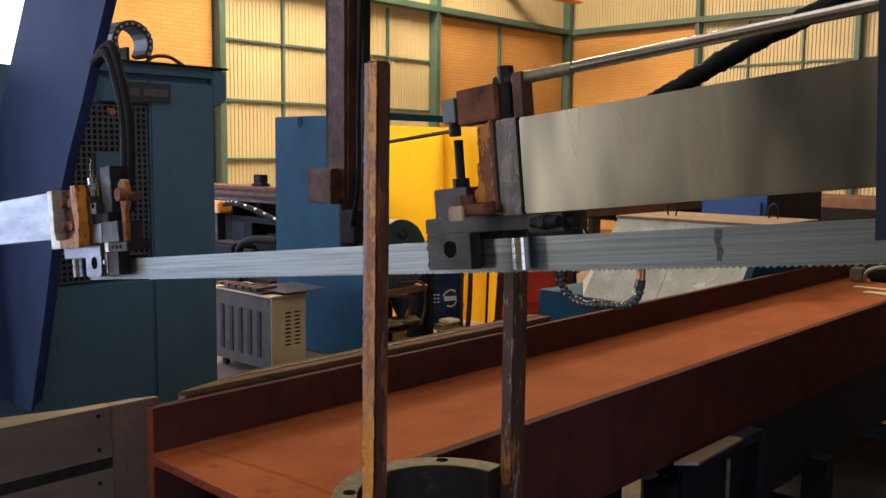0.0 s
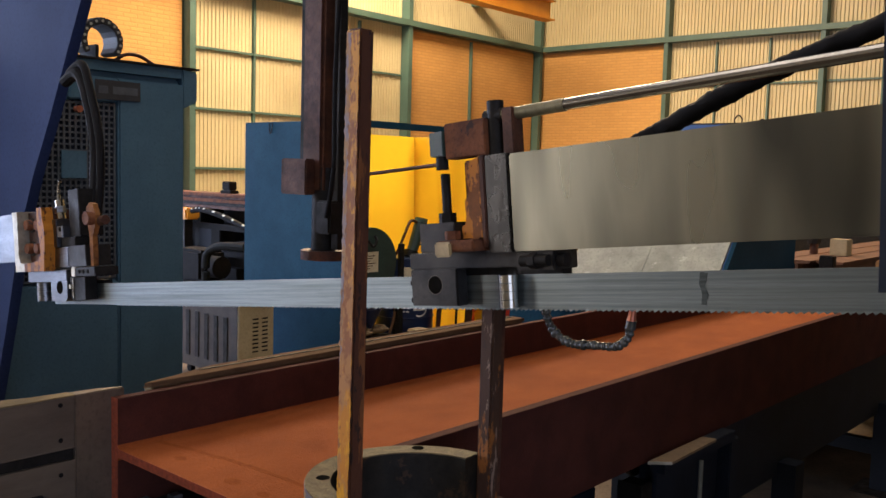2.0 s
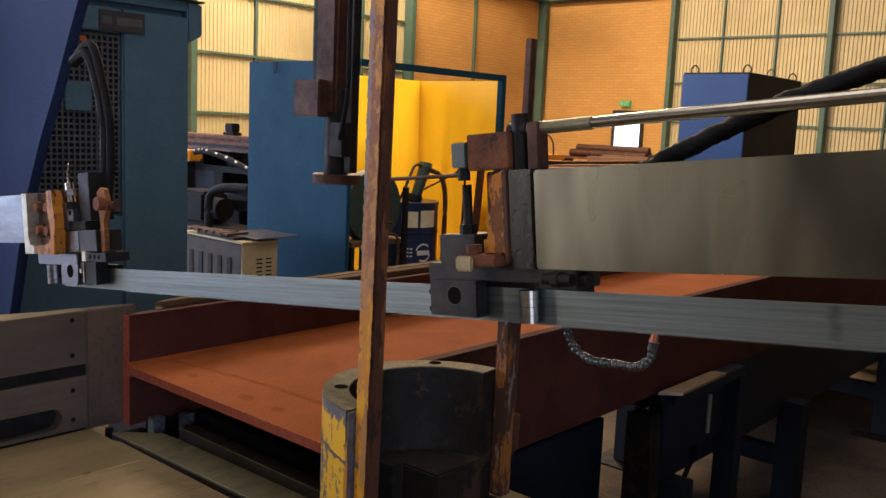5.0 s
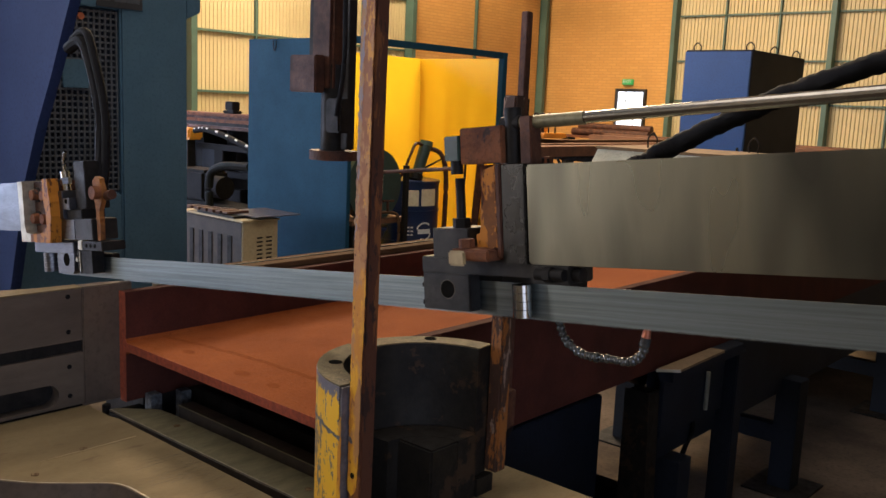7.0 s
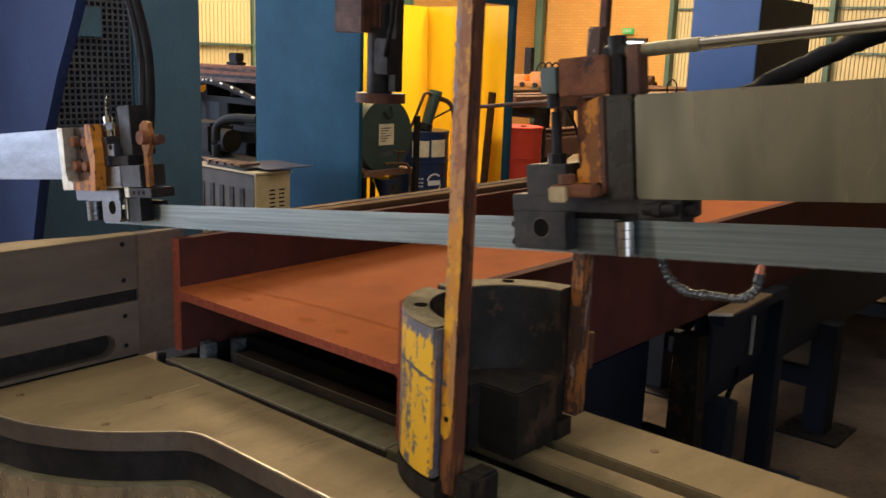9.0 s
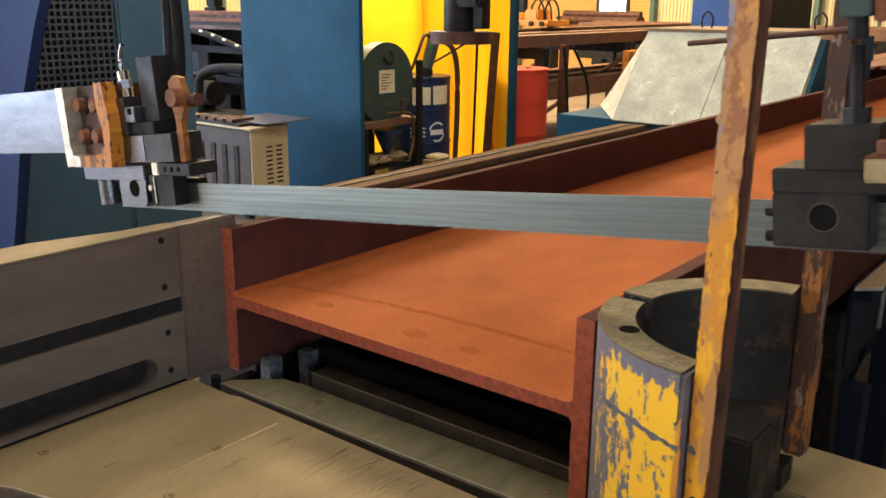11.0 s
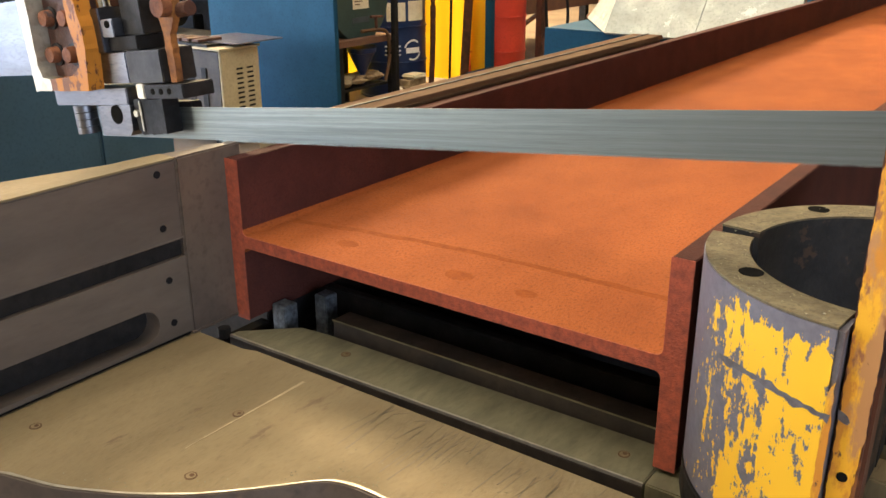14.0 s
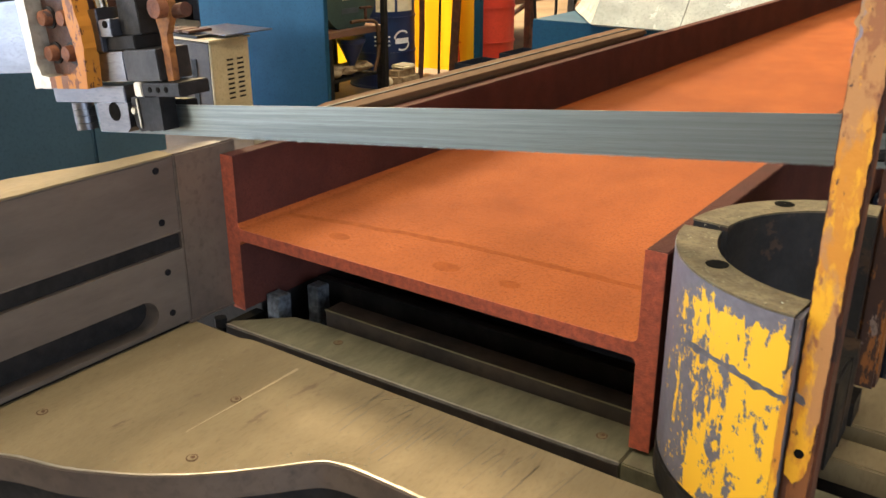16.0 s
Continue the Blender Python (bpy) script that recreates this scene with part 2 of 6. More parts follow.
def chipped(name, paint, paint2, steel, steel2, tall, chips, at, lean=(0, 0, 0), rough=0.5, edges=(), spec=0.3):
    """Enamel worn off in upright streaks and chips down to dark steel; lean shifts the wear along an axis."""
    m = bpy.data.materials.new(name)
    m.use_nodes = True
    n, l = m.node_tree.nodes, m.node_tree.links
    bs = n["Principled BSDF"]
    tc = n.new("ShaderNodeTexCoord")

    def nz(scale, stretch, detail=10, rg=0.65):
        mp, t = n.new("ShaderNodeMapping"), n.new("ShaderNodeTexNoise")
        mp.inputs["Scale"].default_value = stretch
        l.new(tc.outputs["Object"], mp.inputs[0])
        l.new(mp.outputs[0], t.inputs["Vector"])
        t.inputs["Scale"].default_value, t.inputs["Detail"].default_value, t.inputs["Roughness"].default_value = scale, detail, rg
        return t.outputs["Fac"]

    def op(kind, a, b):
        x = n.new("ShaderNodeMath")
        x.operation = kind
        for s, v in zip(x.inputs, (a, b)):
            if isinstance(v, (int, float)):
                s.default_value = v
            else:
                l.new(v, s)
        return x.outputs[0]

    def mix(f, a, b):
        x = n.new("ShaderNodeMix")
        x.data_type = "RGBA"
        l.new(f, x.inputs["Factor"])
        for s, v in ((x.inputs["A"], a), (x.inputs["B"], b)):
            if isinstance(v, tuple):
                s.default_value = (*v, 1)
            else:
                l.new(v, s)
        return x.outputs["Result"]

    streak, chip, broad = nz(tall, (1, 1, 0.16)), nz(chips, (1, 1, 0.7)), nz(4, (1, 1, 0.6))
    dot = n.new("ShaderNodeVectorMath")
    dot.operation = "DOT_PRODUCT"
    l.new(tc.outputs["Object"], dot.inputs[0])
    dot.inputs[1].default_value = lean
    v = op("ADD", op("MULTIPLY", streak, 0.45), op("ADD", op("MULTIPLY", chip, 0.30), op("MULTIPLY", broad, 0.25)))
    v = op("ADD", op("MULTIPLY", op("SUBTRACT", v, 0.5), 2.0), 0.5)
    v = op("ADD", v, dot.outputs["Value"])
    for axis, *ends in edges:
        sp, er = n.new("ShaderNodeSeparateXYZ"), n.new("ShaderNodeMapRange")
        l.new(tc.outputs["Object"], sp.inputs[0])
        l.new(sp.outputs[axis], er.inputs["Value"])
        for key, val in zip(("From Min", "From Max", "To Min", "To Max"), (ends[0], ends[1], 0.0, ends[2])):
            er.inputs[key].default_value = val
        v = op("ADD", v, er.outputs[0])
    r = n.new("ShaderNodeMapRange")
    r.inputs["From Min"].default_value, r.inputs["From Max"].default_value = at, at + 0.012
    l.new(v, r.inputs["Value"])
    mask = r.outputs[0]
    fine = nz(90, (1, 1, 1), 4)
    c = mix(mask, mix(broad, paint, paint2), mix(fine, steel, steel2))
    l.new(c, bs.inputs["Base Color"])
    ro = n.new("ShaderNodeMapRange")
    ro.inputs["To Min"].default_value, ro.inputs["To Max"].default_value = rough, 0.5
    l.new(mask, ro.inputs["Value"])
    l.new(ro.outputs[0], bs.inputs["Roughness"])
    bs.inputs["Specular IOR Level"].default_value = spec
    me_ = n.new("ShaderNodeMath")
    me_.operation = "MULTIPLY"
    me_.inputs[1].default_value = 0.35
    l.new(mask, me_.inputs[0])
    l.new(me_.outputs[0], bs.inputs["Metallic"])
    bp = n.new("ShaderNodeBump")
    bp.inputs["Strength"].default_value, bp.inputs["Distance"].default_value, bp.invert = 0.5, 0.0012, True
    l.new(mask, bp.inputs["Height"])
    l.new(bp.outputs[0], bs.inputs["Normal"])
    return m


def translucent(name, c1, c2):
    """A hanging plastic sheet that lets light through."""
    m = bpy.data.materials.new(name)
    m.use_nodes = True
    n, l = m.node_tree.nodes, m.node_tree.links
    out = n["Material Output"]
    tc, nz, mx = n.new("ShaderNodeTexCoord"), n.new("ShaderNodeTexNoise"), n.new("ShaderNodeMix")
    nz.inputs["Scale"].default_value, nz.inputs["Detail"].default_value = 2.2, 6
    l.new(tc.outputs["Object"], nz.inputs["Vector"])
    mx.data_type = "RGBA"
    l.new(nz.outputs["Fac"], mx.inputs["Factor"])
    mx.inputs["A"].default_value, mx.inputs["B"].default_value = (*c1, 1), (*c2, 1)
    tr, ms = n.new("ShaderNodeBsdfTranslucent"), n.new("ShaderNodeMixShader")
    l.new(mx.outputs["Result"], tr.inputs["Color"])
    l.new(mx.outputs["Result"], n["Principled BSDF"].inputs["Base Color"])
    n["Principled BSDF"].inputs["Roughness"].default_value = 0.45
    ms.inputs[0].default_value = 0.5
    l.new(n["Principled BSDF"].outputs[0], ms.inputs[1])
    l.new(tr.outputs[0], ms.inputs[2])
    l.new(ms.outputs[0], out.inputs["Surface"])
    return m


M["yellow_curtain"] = translucent("yellow welding curtain", (0.96, 0.62, 0.015), (0.90, 0.54, 0.012))
M["brick_y"], M["brick_x"] = brick_wall("orange face brick", "Y"), brick_wall("orange face brick", "X")
M["jaw_paint"] = chipped("chipped yellow enamel on steel", (0.80, 0.48, 0.026), (0.74, 0.40, 0.018), (0.215, 0.205, 0.235), (0.10, 0.095, 0.108), 44, 110, 0.522, (0, 0, -0.06), edges=(("X", -0.12, -0.212, 0.34), ("Z", 0.285, 0.32, 0.26)))


def layered(name, layers, stretch=(1, 1, 0.2), rough=0.55, spec=0.25, edge=0.02):
    """Old coats of paint and rust, each showing in ragged upright patches over the one before: (colour, scale, from, tall)."""
    m = bpy.data.materials.new(name)
    m.use_nodes = True
    n, l = m.node_tree.nodes, m.node_tree.links
    bs = n["Principled BSDF"]
    tc = n.new("ShaderNodeTexCoord")
    col = None
    for k, (c, scale, at, tall, rise) in enumerate(layers):
        if col is None:
            col = n.new("ShaderNodeRGB").outputs[0]
            col.default_value = (*c, 1)
            continue
        mp, nz, ad, sp, rg, mx = n.new("ShaderNodeMapping"), n.new("ShaderNodeTexNoise"), n.new("ShaderNodeMath"), n.new("ShaderNodeSeparateXYZ"), n.new("ShaderNodeMapRange"), n.new("ShaderNodeMix")
        mp.inputs["Scale"].default_value, mp.inputs["Location"].default_value = (1, 1, tall), (k * 3.7, k * 1.3, k * 2.1)
        l.new(tc.outputs["Object"], mp.inputs[0])
        l.new(mp.outputs[0], nz.inputs["Vector"])
        nz.inputs["Scale"].default_value, nz.inputs["Detail"].default_value, nz.inputs["Roughness"].default_value = scale, 9, 0.66
        l.new(tc.outputs["Object"], sp.inputs[0])
        ad.operation = "MULTIPLY_ADD"
        l.new(sp.outputs["Z"], ad.inputs[0])
        ad.inputs[1].default_value = rise
        l.new(nz.outputs["Fac"], ad.inputs[2])
        rg.inputs["From Min"].default_value, rg.inputs["From Max"].default_value = at, at + edge
        l.new(ad.outputs[0], rg.inputs["Value"])
        mx.data_type = "RGBA"
        l.new(rg.outputs[0], mx.inputs["Factor"])
        l.new(col, mx.inputs["A"])
        mx.inputs["B"].default_value = (*c, 1)
        col = mx.outputs["Result"]
    l.new(col, bs.inputs["Base Color"])
    bs.inputs["Roughness"].default_value, bs.inputs["Specular IOR Level"].default_value = rough, spec
    fz, bp = n.new("ShaderNodeTexNoise"), n.new("ShaderNodeBump")
    fz.inputs["Scale"].default_value, fz.inputs["Detail"].default_value = 120, 5
    l.new(tc.outputs["Object"], fz.inputs["Vector"])
    bp.inputs["Strength"].default_value, bp.inputs["Distance"].default_value = 0.4, 0.002
    l.new(fz.outputs["Fac"], bp.inputs["Height"])
    l.new(bp.outputs[0], bs.inputs["Normal"])
    return m


M["post_paint"] = layered("worn post enamel", [((0.68, 0.35, 0.022), 0, 0, 0, 0), ((0.50, 0.21, 0.028), 22, 0.52, 0.3, 0.10), ((0.40, 0.20, 0.075), 18, 0.60, 0.3, 0.30), ((0.27, 0.115, 0.05), 40, 0.66, 0.4, 0.26),
                                             ((0.56, 0.27, 0.05), 60, 0.70, 0.4, 0.22), ((0.085, 0.045, 0.032), 90, 0.64, 0.6, 0.02)], edge=0.05)
M["post_grey"] = layered("lilac grey undercoat", [((0.24, 0.21, 0.235), 0, 0, 0, 0), ((0.36, 0.21, 0.10), 50, 0.47, 0.3, 0.0), ((0.20, 0.11, 0.07), 70, 0.56, 0.4, 0.0)], edge=0.06)
M["post_side"] = layered("rusty post side", [((0.085, 0.034, 0.020), 0, 0, 0, 0), ((0.19, 0.075, 0.028), 24, 0.56, 0.2, 0.0), ((0.035, 0.02, 0.018), 40, 0.57, 0.3, 0.0), ((0.33, 0.14, 0.035), 60, 0.67, 0.35, -0.04)])
M["rear_post"] = layered("streaked rear post", [((0.06, 0.032, 0.022), 0, 0, 0, 0), ((0.24, 0.17, 0.13), 45, 0.60, 0.3, 0.06), ((0.26, 0.10, 0.026), 30, 0.50, 0.25, -0.16), ((0.05, 0.03, 0.024), 55, 0.58, 0.4, 0.0)])
M["hood"] = mat("dusty grey green steel", (0.012, 0.014, 0.014), (0.007, 0.008, 0.008), 8, spec=0.1, rough=0.7, bump=0.15)
# The shade on the welder's brown side is put into this colour.
M["welder_side"] = mat("shaded brown case", (0.052, 0.038, 0.027), (0.028, 0.021, 0.016), 7, rough=0.7, bump=0.1)
M["lip_brown"] = mat("dark brown slot steel", (0.05, 0.037, 0.026), (0.022, 0.017, 0.013), 12, detail=9, rough=0.45, rough2=0.65, metal=0.2, bump=0.15)
M["lever_rust"] = mat("amber rusted steel", (0.30, 0.125, 0.03), (0.13, 0.052, 0.02), 26, detail=9, rough=0.7, spec=0.2, bump=0.35, fine=120)
M["rag"] = mat("oily tan cloth", (0.42, 0.32, 0.19), (0.20, 0.135, 0.075), 18, detail=8, rough=0.95, spec=0.1, bump=0.6, fine=160)
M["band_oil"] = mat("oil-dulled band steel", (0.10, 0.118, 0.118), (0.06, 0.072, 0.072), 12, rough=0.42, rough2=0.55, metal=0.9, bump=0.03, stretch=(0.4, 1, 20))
M["guide_steel"] = mat("oiled smooth guide steel", (0.034, 0.031, 0.029), (0.015, 0.014, 0.013), 18, detail=9, rough=0.34, rough2=0.55, metal=0.3, spec=0.35, bump=0.08, fine=90)
M["grey_steel"] = mat("mottled grey steel", (0.17, 0.16, 0.18), (0.09, 0.085, 0.095), 40, rough=0.5, metal=0.4, bump=0.3)
M["paper_dull"] = mat("bare scratched steel", (0.40, 0.32, 0.18), (0.32, 0.25, 0.14), 40, rough=0.45, metal=0.3, bump=0.1)
M["bracket_paint"] = chipped("worn amber enamel", (0.50, 0.20, 0.022), (0.36, 0.13, 0.018), (0.22, 0.085, 0.025), (0.08, 0.036, 0.018), 30, 70, 0.55, spec=0.15)


# ---- builders ----
def box(bm, x, y, z, turn=None):
    """An axis-aligned block from three ranges."""
    m = Matrix.LocRotScale(((x[0] + x[1]) / 2, (y[0] + y[1]) / 2, (z[0] + z[1]) / 2), None, (abs(x[1] - x[0]), abs(y[1] - y[0]), abs(z[1] - z[0])))
    if turn is not None:
        m = turn @ m
    return bmesh.ops.create_cube(bm, size=1, matrix=m)["verts"]


def rod(bm, a, b, r, n=16, r2=None):
    """A round bar between two points."""
    a, b = Vector(a), Vector(b)
    m = Matrix.Translation((a + b) / 2) @ (b - a).to_track_quat("Z", "Y").to_matrix().to_4x4()
    return bmesh.ops.create_cone(bm, cap_ends=True, segments=n, radius1=r, radius2=r if r2 is None else r2, depth=(b - a).length, matrix=m)["verts"]


def smooth_path(pts, n=8):
    pts = [Vector(p) for p in pts]
    out = []
    for i in range(len(pts) - 1):
        p0, p1, p2, p3 = pts[max(i - 1, 0)], pts[i], pts[i + 1], pts[min(i + 2, len(pts) - 1)]
        for k in range(n):
            t = k / n
            out.append(0.5 * (2 * p1 + (p2 - p0) * t + (2 * p0 - 5 * p1 + 4 * p2 - p3) * t * t + (3 * p1 - p0 - 3 * p2 + p3) * t ** 3))
    return out + [pts[-1]]


def tube(bm, pts, r, n=10, ribs=0.0, step=8):
    """A round hose along a curve; ribs swells every other ring."""
    path = smooth_path(pts, step)
    rings = []
    for i, p in enumerate(path):
        d = (path[min(i + 1, len(path) - 1)] - path[max(i - 1, 0)]).normalized()
        q = d.to_track_quat("Z", "Y")
        rr = r * (1 + ribs * (i % 2))
        rings.append([bm.verts.new(p + q @ Vector((rr * math.cos(a), rr * math.sin(a), 0))) for a in [2 * math.pi * k / n for k in range(n)]])
    for a, b in zip(rings, rings[1:]):
        for k in range(n):
            bm.faces.new((a[k], a[(k + 1) % n], b[(k + 1) % n], b[k]))
    bm.faces.new(list(reversed(rings[0])))
    bm.faces.new(rings[-1])


def prism(bm, outline, axis, lo, hi):
    """An outline of 2D points drawn out along an axis (x: points are y, z; y: x, z; z: x, y)."""
    def at(p, v):
        return {"x": (v, p[0], p[1]), "y": (p[0], v, p[1]), "z": (p[0], p[1], v)}[axis]
    a = [bm.verts.new(at(p, lo)) for p in outline]
    b = [bm.verts.new(at(p, hi)) for p in outline]
    bm.faces.new(a)
    bm.faces.new(b)
    k = len(a)
    for i in range(k):
        bm.faces.new((a[i], a[(i + 1) % k], b[(i + 1) % k], b[i]))


def ragged(outline, step=0.006, amp=0.002, seed=1.0):
    """The same outline with worn, uneven edges."""
    out = []
    for a, c in zip(outline, outline[1:] + outline[:1]):
        k = max(1, int(math.dist(a, c) / step))
        for i in range(k):
            x, y = a[0] + (c[0] - a[0]) * i / k, a[1] + (c[1] - a[1]) * i / k
            q = Vector((x * 90, y * 90, seed))
            out.append((x + amp * noise.noise(q), y + amp * noise.noise(q + Vector((7, 3, 1)))))
    return out


def band(bm, front, back, z0, z1):
    """A flat strip between two lines with as many points each, with its thickness."""
    grid = [[bm.verts.new((x, y, z)) for x, y in line] for z in (z0, z1) for line in (front, back)]
    f0, k0, f1, k1 = grid
    for i in range(len(front) - 1):
        j = i + 1
        for a, c in ((f0, k0), (f1, k1), (f0, f1), (k0, k1)):
            bm.faces.new((a[i], a[j], c[j], c[i]))
    for i in (0, -1):
        bm.faces.new((f0[i], k0[i], k1[i], f1[i]))


def thing(name, at=(0, 0, 0), label="", category="", group="", kind=""):
    ob = new(name)
    ob.empty_display_size = 0.1
    ob.matrix_basis = at if isinstance(at, Matrix) else Matrix.Translation(at)
    return tagged(ob, label, category, group, kind)


def mesh(name, bm, material, bevel=0.0, smooth=False):
    if bevel:
        bmesh.ops.bevel(bm, geom=[e for e in bm.edges if len(e.link_faces) == 2 and e.calc_face_angle() > 0.6], offset=bevel, segments=2, affect="EDGES", clamp_overlap=True)
    bmesh.ops.recalc_face_normals(bm, faces=bm.faces)
    me = bpy.data.meshes.new(name)
    bm.to_mesh(me)
    bm.free()
    for m in material if isinstance(material, (list, tuple)) else [material]:
        me.materials.append(m)
    if smooth:
        me.shade_smooth()
        me.set_sharp_from_angle(angle=radians(35))
    return me


def part(name, bm, material, parent=None, label="", bevel=0.0, smooth=False, local=False):
    """Links a bmesh, built in world metres (or, with local, in its thing's own space), as one mesh under a thing or part."""
    root = parent
    while root is not None and root.parent is not None:
        root = root.parent
    if root is not None and not local:
        bmesh.ops.transform(bm, matrix=root.matrix_basis.inverted(), verts=bm.verts)
    ob = new(name, mesh(name, bm, material, bevel, smooth))
    ob.parent = parent
    return tagged(ob, label)


def block(name, x, y, z, material, parent=None, label="", bevel=0.002, local=False, turn=None):
    bm = bmesh.new()
    box(bm, x, y, z, turn)
    return part(name, bm, material, parent, label, bevel, local=local)


def bar(name, a, b, r, material, parent=None, label="", n=16, local=False, r2=None):
    bm = bmesh.new()
    rod(bm, a, b, r, n, r2)
    return part(name, bm, material, parent, label, 0, True, local)


def hose(name, pts, r, material, parent=None, label="", n=10, ribs=0.0, step=8, local=False):
    bm = bmesh.new()
    tube(bm, pts, r, n, ribs, step)
    return part(name, bm, material, parent, label, 0, True, local)


def setting(name, bm, material, label, category, bevel=0.0, smooth=False):
    return tagged(new(name, mesh(name, bm, material, bevel, smooth)), label, category, kind="structure")


# ---- the hall ----
glow = bpy.data.materials.new("bright overcast yard")
glow.use_nodes = True
gb_ = glow.node_tree.nodes["Principled BSDF"]
gb_.inputs["Base Color"].default_value = (0.8, 0.85, 0.9, 1)
gb_.inputs["Emission Color"].default_value, gb_.inputs["Emission Strength"].default_value = (0.86, 0.93, 1, 1), 2.6
bm = bmesh.new()
box(bm, (-16.1, -16), (-12, 9), (0, 9))
tagged(new("backdrop", mesh("backdrop", bm, glow)), "bright hazy daylight in the yard outside", "backdrop", kind="structure")

XW, YW, TOP = -11.3, 17.1, 9.0
bm = bmesh.new()
box(bm, (-40, 40), (-40, 40), (-0.3, 0))
setting("floor", bm, M["floor"], "stained brown concrete workshop floor", "floor")
# Wide uneven patch, darker than the rest of the floor.
bm = bmesh.new()
prism(bm, [(4.8 * math.cos(a) * (1 + 0.18 * noise.noise(Vector((math.cos(a) * 2, math.sin(a) * 2, 5)))) + 1.6, 8.2 * math.sin(a) * (1 + 0.25 * noise.noise(Vector((math.cos(a) * 2, math.sin(a) * 2, 9)))) + 1.0)
           for a in [2 * math.pi * k / 60 for k in range(60)]], "z", 0.0, 0.004)
setting("floor_dark_patch", bm, M["dark_floor"], "darker concrete round the saw", "floor")

# Unseen roof and two walls; their pale tone bounces fill light into shadows.
bm = bmesh.new()
box(bm, (XW - 0.3, 9.3), (-9.3, YW + 0.3), (TOP, TOP + 0.15))
setting("ceiling", bm, M["roof"], "unseen grey sheet roof of the hall", "roof")
bm = bmesh.new()
box(bm, (9, 9.3), (-2, YW), (0, TOP))
box(bm, (9, 9.3), (-9, -8), (0, TOP))
box(bm, (9, 9.3), (-8, -2), (4.6, TOP))
setting("wall_east", bm, M["bounce_wall"], "plain unseen hall wall behind the machine", "wall")
bm = bmesh.new()
box(bm, (XW - 0.3, -10.6), (-9.3, -9), (0, TOP))
box(bm, (-6.6, 9.3), (-9.3, -9), (0, TOP))
box(bm, (-10.6, -6.6), (-9.3, -9), (4.7, TOP))
setting("wall_south", bm, M["bounce_wall"], "plain unseen hall wall behind the camera", "wall")

# wall with the open roller door, y from -8 to 4.2
bm = bmesh.new()
box(bm, (XW - 0.3, XW - 0.12), (4.62, YW), (0, TOP))
box(bm, (XW - 0.3, XW - 0.12), (-9, -8.0), (0, TOP))
box(bm, (XW - 0.3, XW - 0.12), (-8.0, 4.62), (5.2, TOP))
wall_w = setting("wall_west", bm, M["mortar"], "hall wall of brick and cream sheet panels", "wall")
bm = bmesh.new()
box(bm, (XW - 0.3, 9.0), (YW + 0.12, YW + 0.3), (0, TOP))
wall_n = setting("wall_north", bm, M["mortar"], "hall wall of brick and cream sheet panels", "wall")


def corrugated(bm, axis, at, lo, hi, z0, z1, pitch=0.076, depth=0.014):
    """A ribbed sheet on the wall x = at (axis 'x') or y = at."""
    n = int((hi - lo) / pitch)
    s = 1 if axis == "x" else -1
    prof = []
    for i in range(n):
        u = lo + (hi - lo) * i / n
        w = (hi - lo) / n
        prof += [(u, 0), (u + w * 0.45, 0), (u + w * 0.55, depth), (u + w * 0.9, depth)]
    prof.append((hi, 0))
    rows = []
    for z in (z0, z1):
        rows.append([bm.verts.new((at + s * d, u, z) if axis == "x" else (u, at + s * d, z)) for u, d in prof])
    for i in range(len(prof) - 1):
        bm.faces.new((rows[0][i], rows[0][i + 1], rows[1][i + 1], rows[1][i]))


# cream sheet panels
GIRT = 4.72
bm = bmesh.new()
corrugated(bm, "x", XW - 0.1, 7.3, 12.35, 0, TOP)
corrugated(bm, "x", XW - 0.1, 12.35, YW, GIRT, TOP)
part("sheet", bm, M["sheet"], wall_w)
bm = bmesh.new()
box(bm, (XW - 0.118, XW - 0.06), (4.62, 7.13), (0, TOP))
part("brick_panel", bm, M["brick_y"], wall_w, "orange face brick")
bm = bmesh.new()
box(bm, (XW - 0.118, XW - 0.06), (12.45, 16.89), (0, GIRT - 0.1))
part("brick_panel", bm, M["brick_y"], wall_w, "orange face brick")
bm = bmesh.new()
corrugated(bm, "y", YW + 0.1, -7.85, 9.0, 0, TOP, 0.078, 0.022)
corrugated(bm, "y", YW + 0.1, XW, -7.85, GIRT, TOP, 0.078, 0.022)
part("sheet", bm, M["sheet"], wall_n)
bm = bmesh.new()
box(bm, (XW - 0.05, -7.95), (YW + 0.06, YW + 0.118), (0, GIRT - 0.1))
part("brick_panel", bm, M["brick_x"], wall_n, "orange face brick")


def green_bar(name, wall, x, y, z):
    bm = bmesh.new()
    box(bm, x, y, z)
    return part(name, bm, M["green"], wall, "green painted steel")


for y in (7.22, 12.36, 16.98):
    green_bar("column", wall_w, (XW - 0.11, XW + 0.12), (y - 0.055, y + 0.055), (0, TOP))
for x in (-7.86, -4.5, -1.1):
    green_bar("column", wall_n, (x - 0.05, x + 0.05), (YW - 0.12, YW + 0.11), (0, TOP))
for z, h in ((GIRT, 0.115), (7.4, 0.14)):
    green_bar("girt", wall_w, (XW - 0.08, XW + 0.16), (4.66, YW - 0.13), (z - h / 2, z + h / 2))
    green_bar("girt", wall_n, (XW + 0.17, 9.0), (YW - 0.16, YW + 0.08), (z - h / 2, z + h / 2))
for z in (0.6, 1.65, 2.65, 3.66, 5.8):
    green_bar("rail", wall_w, (XW - 0.1, XW - 0.05), (7.3, 12.28), (z - 0.02, z + 0.02))
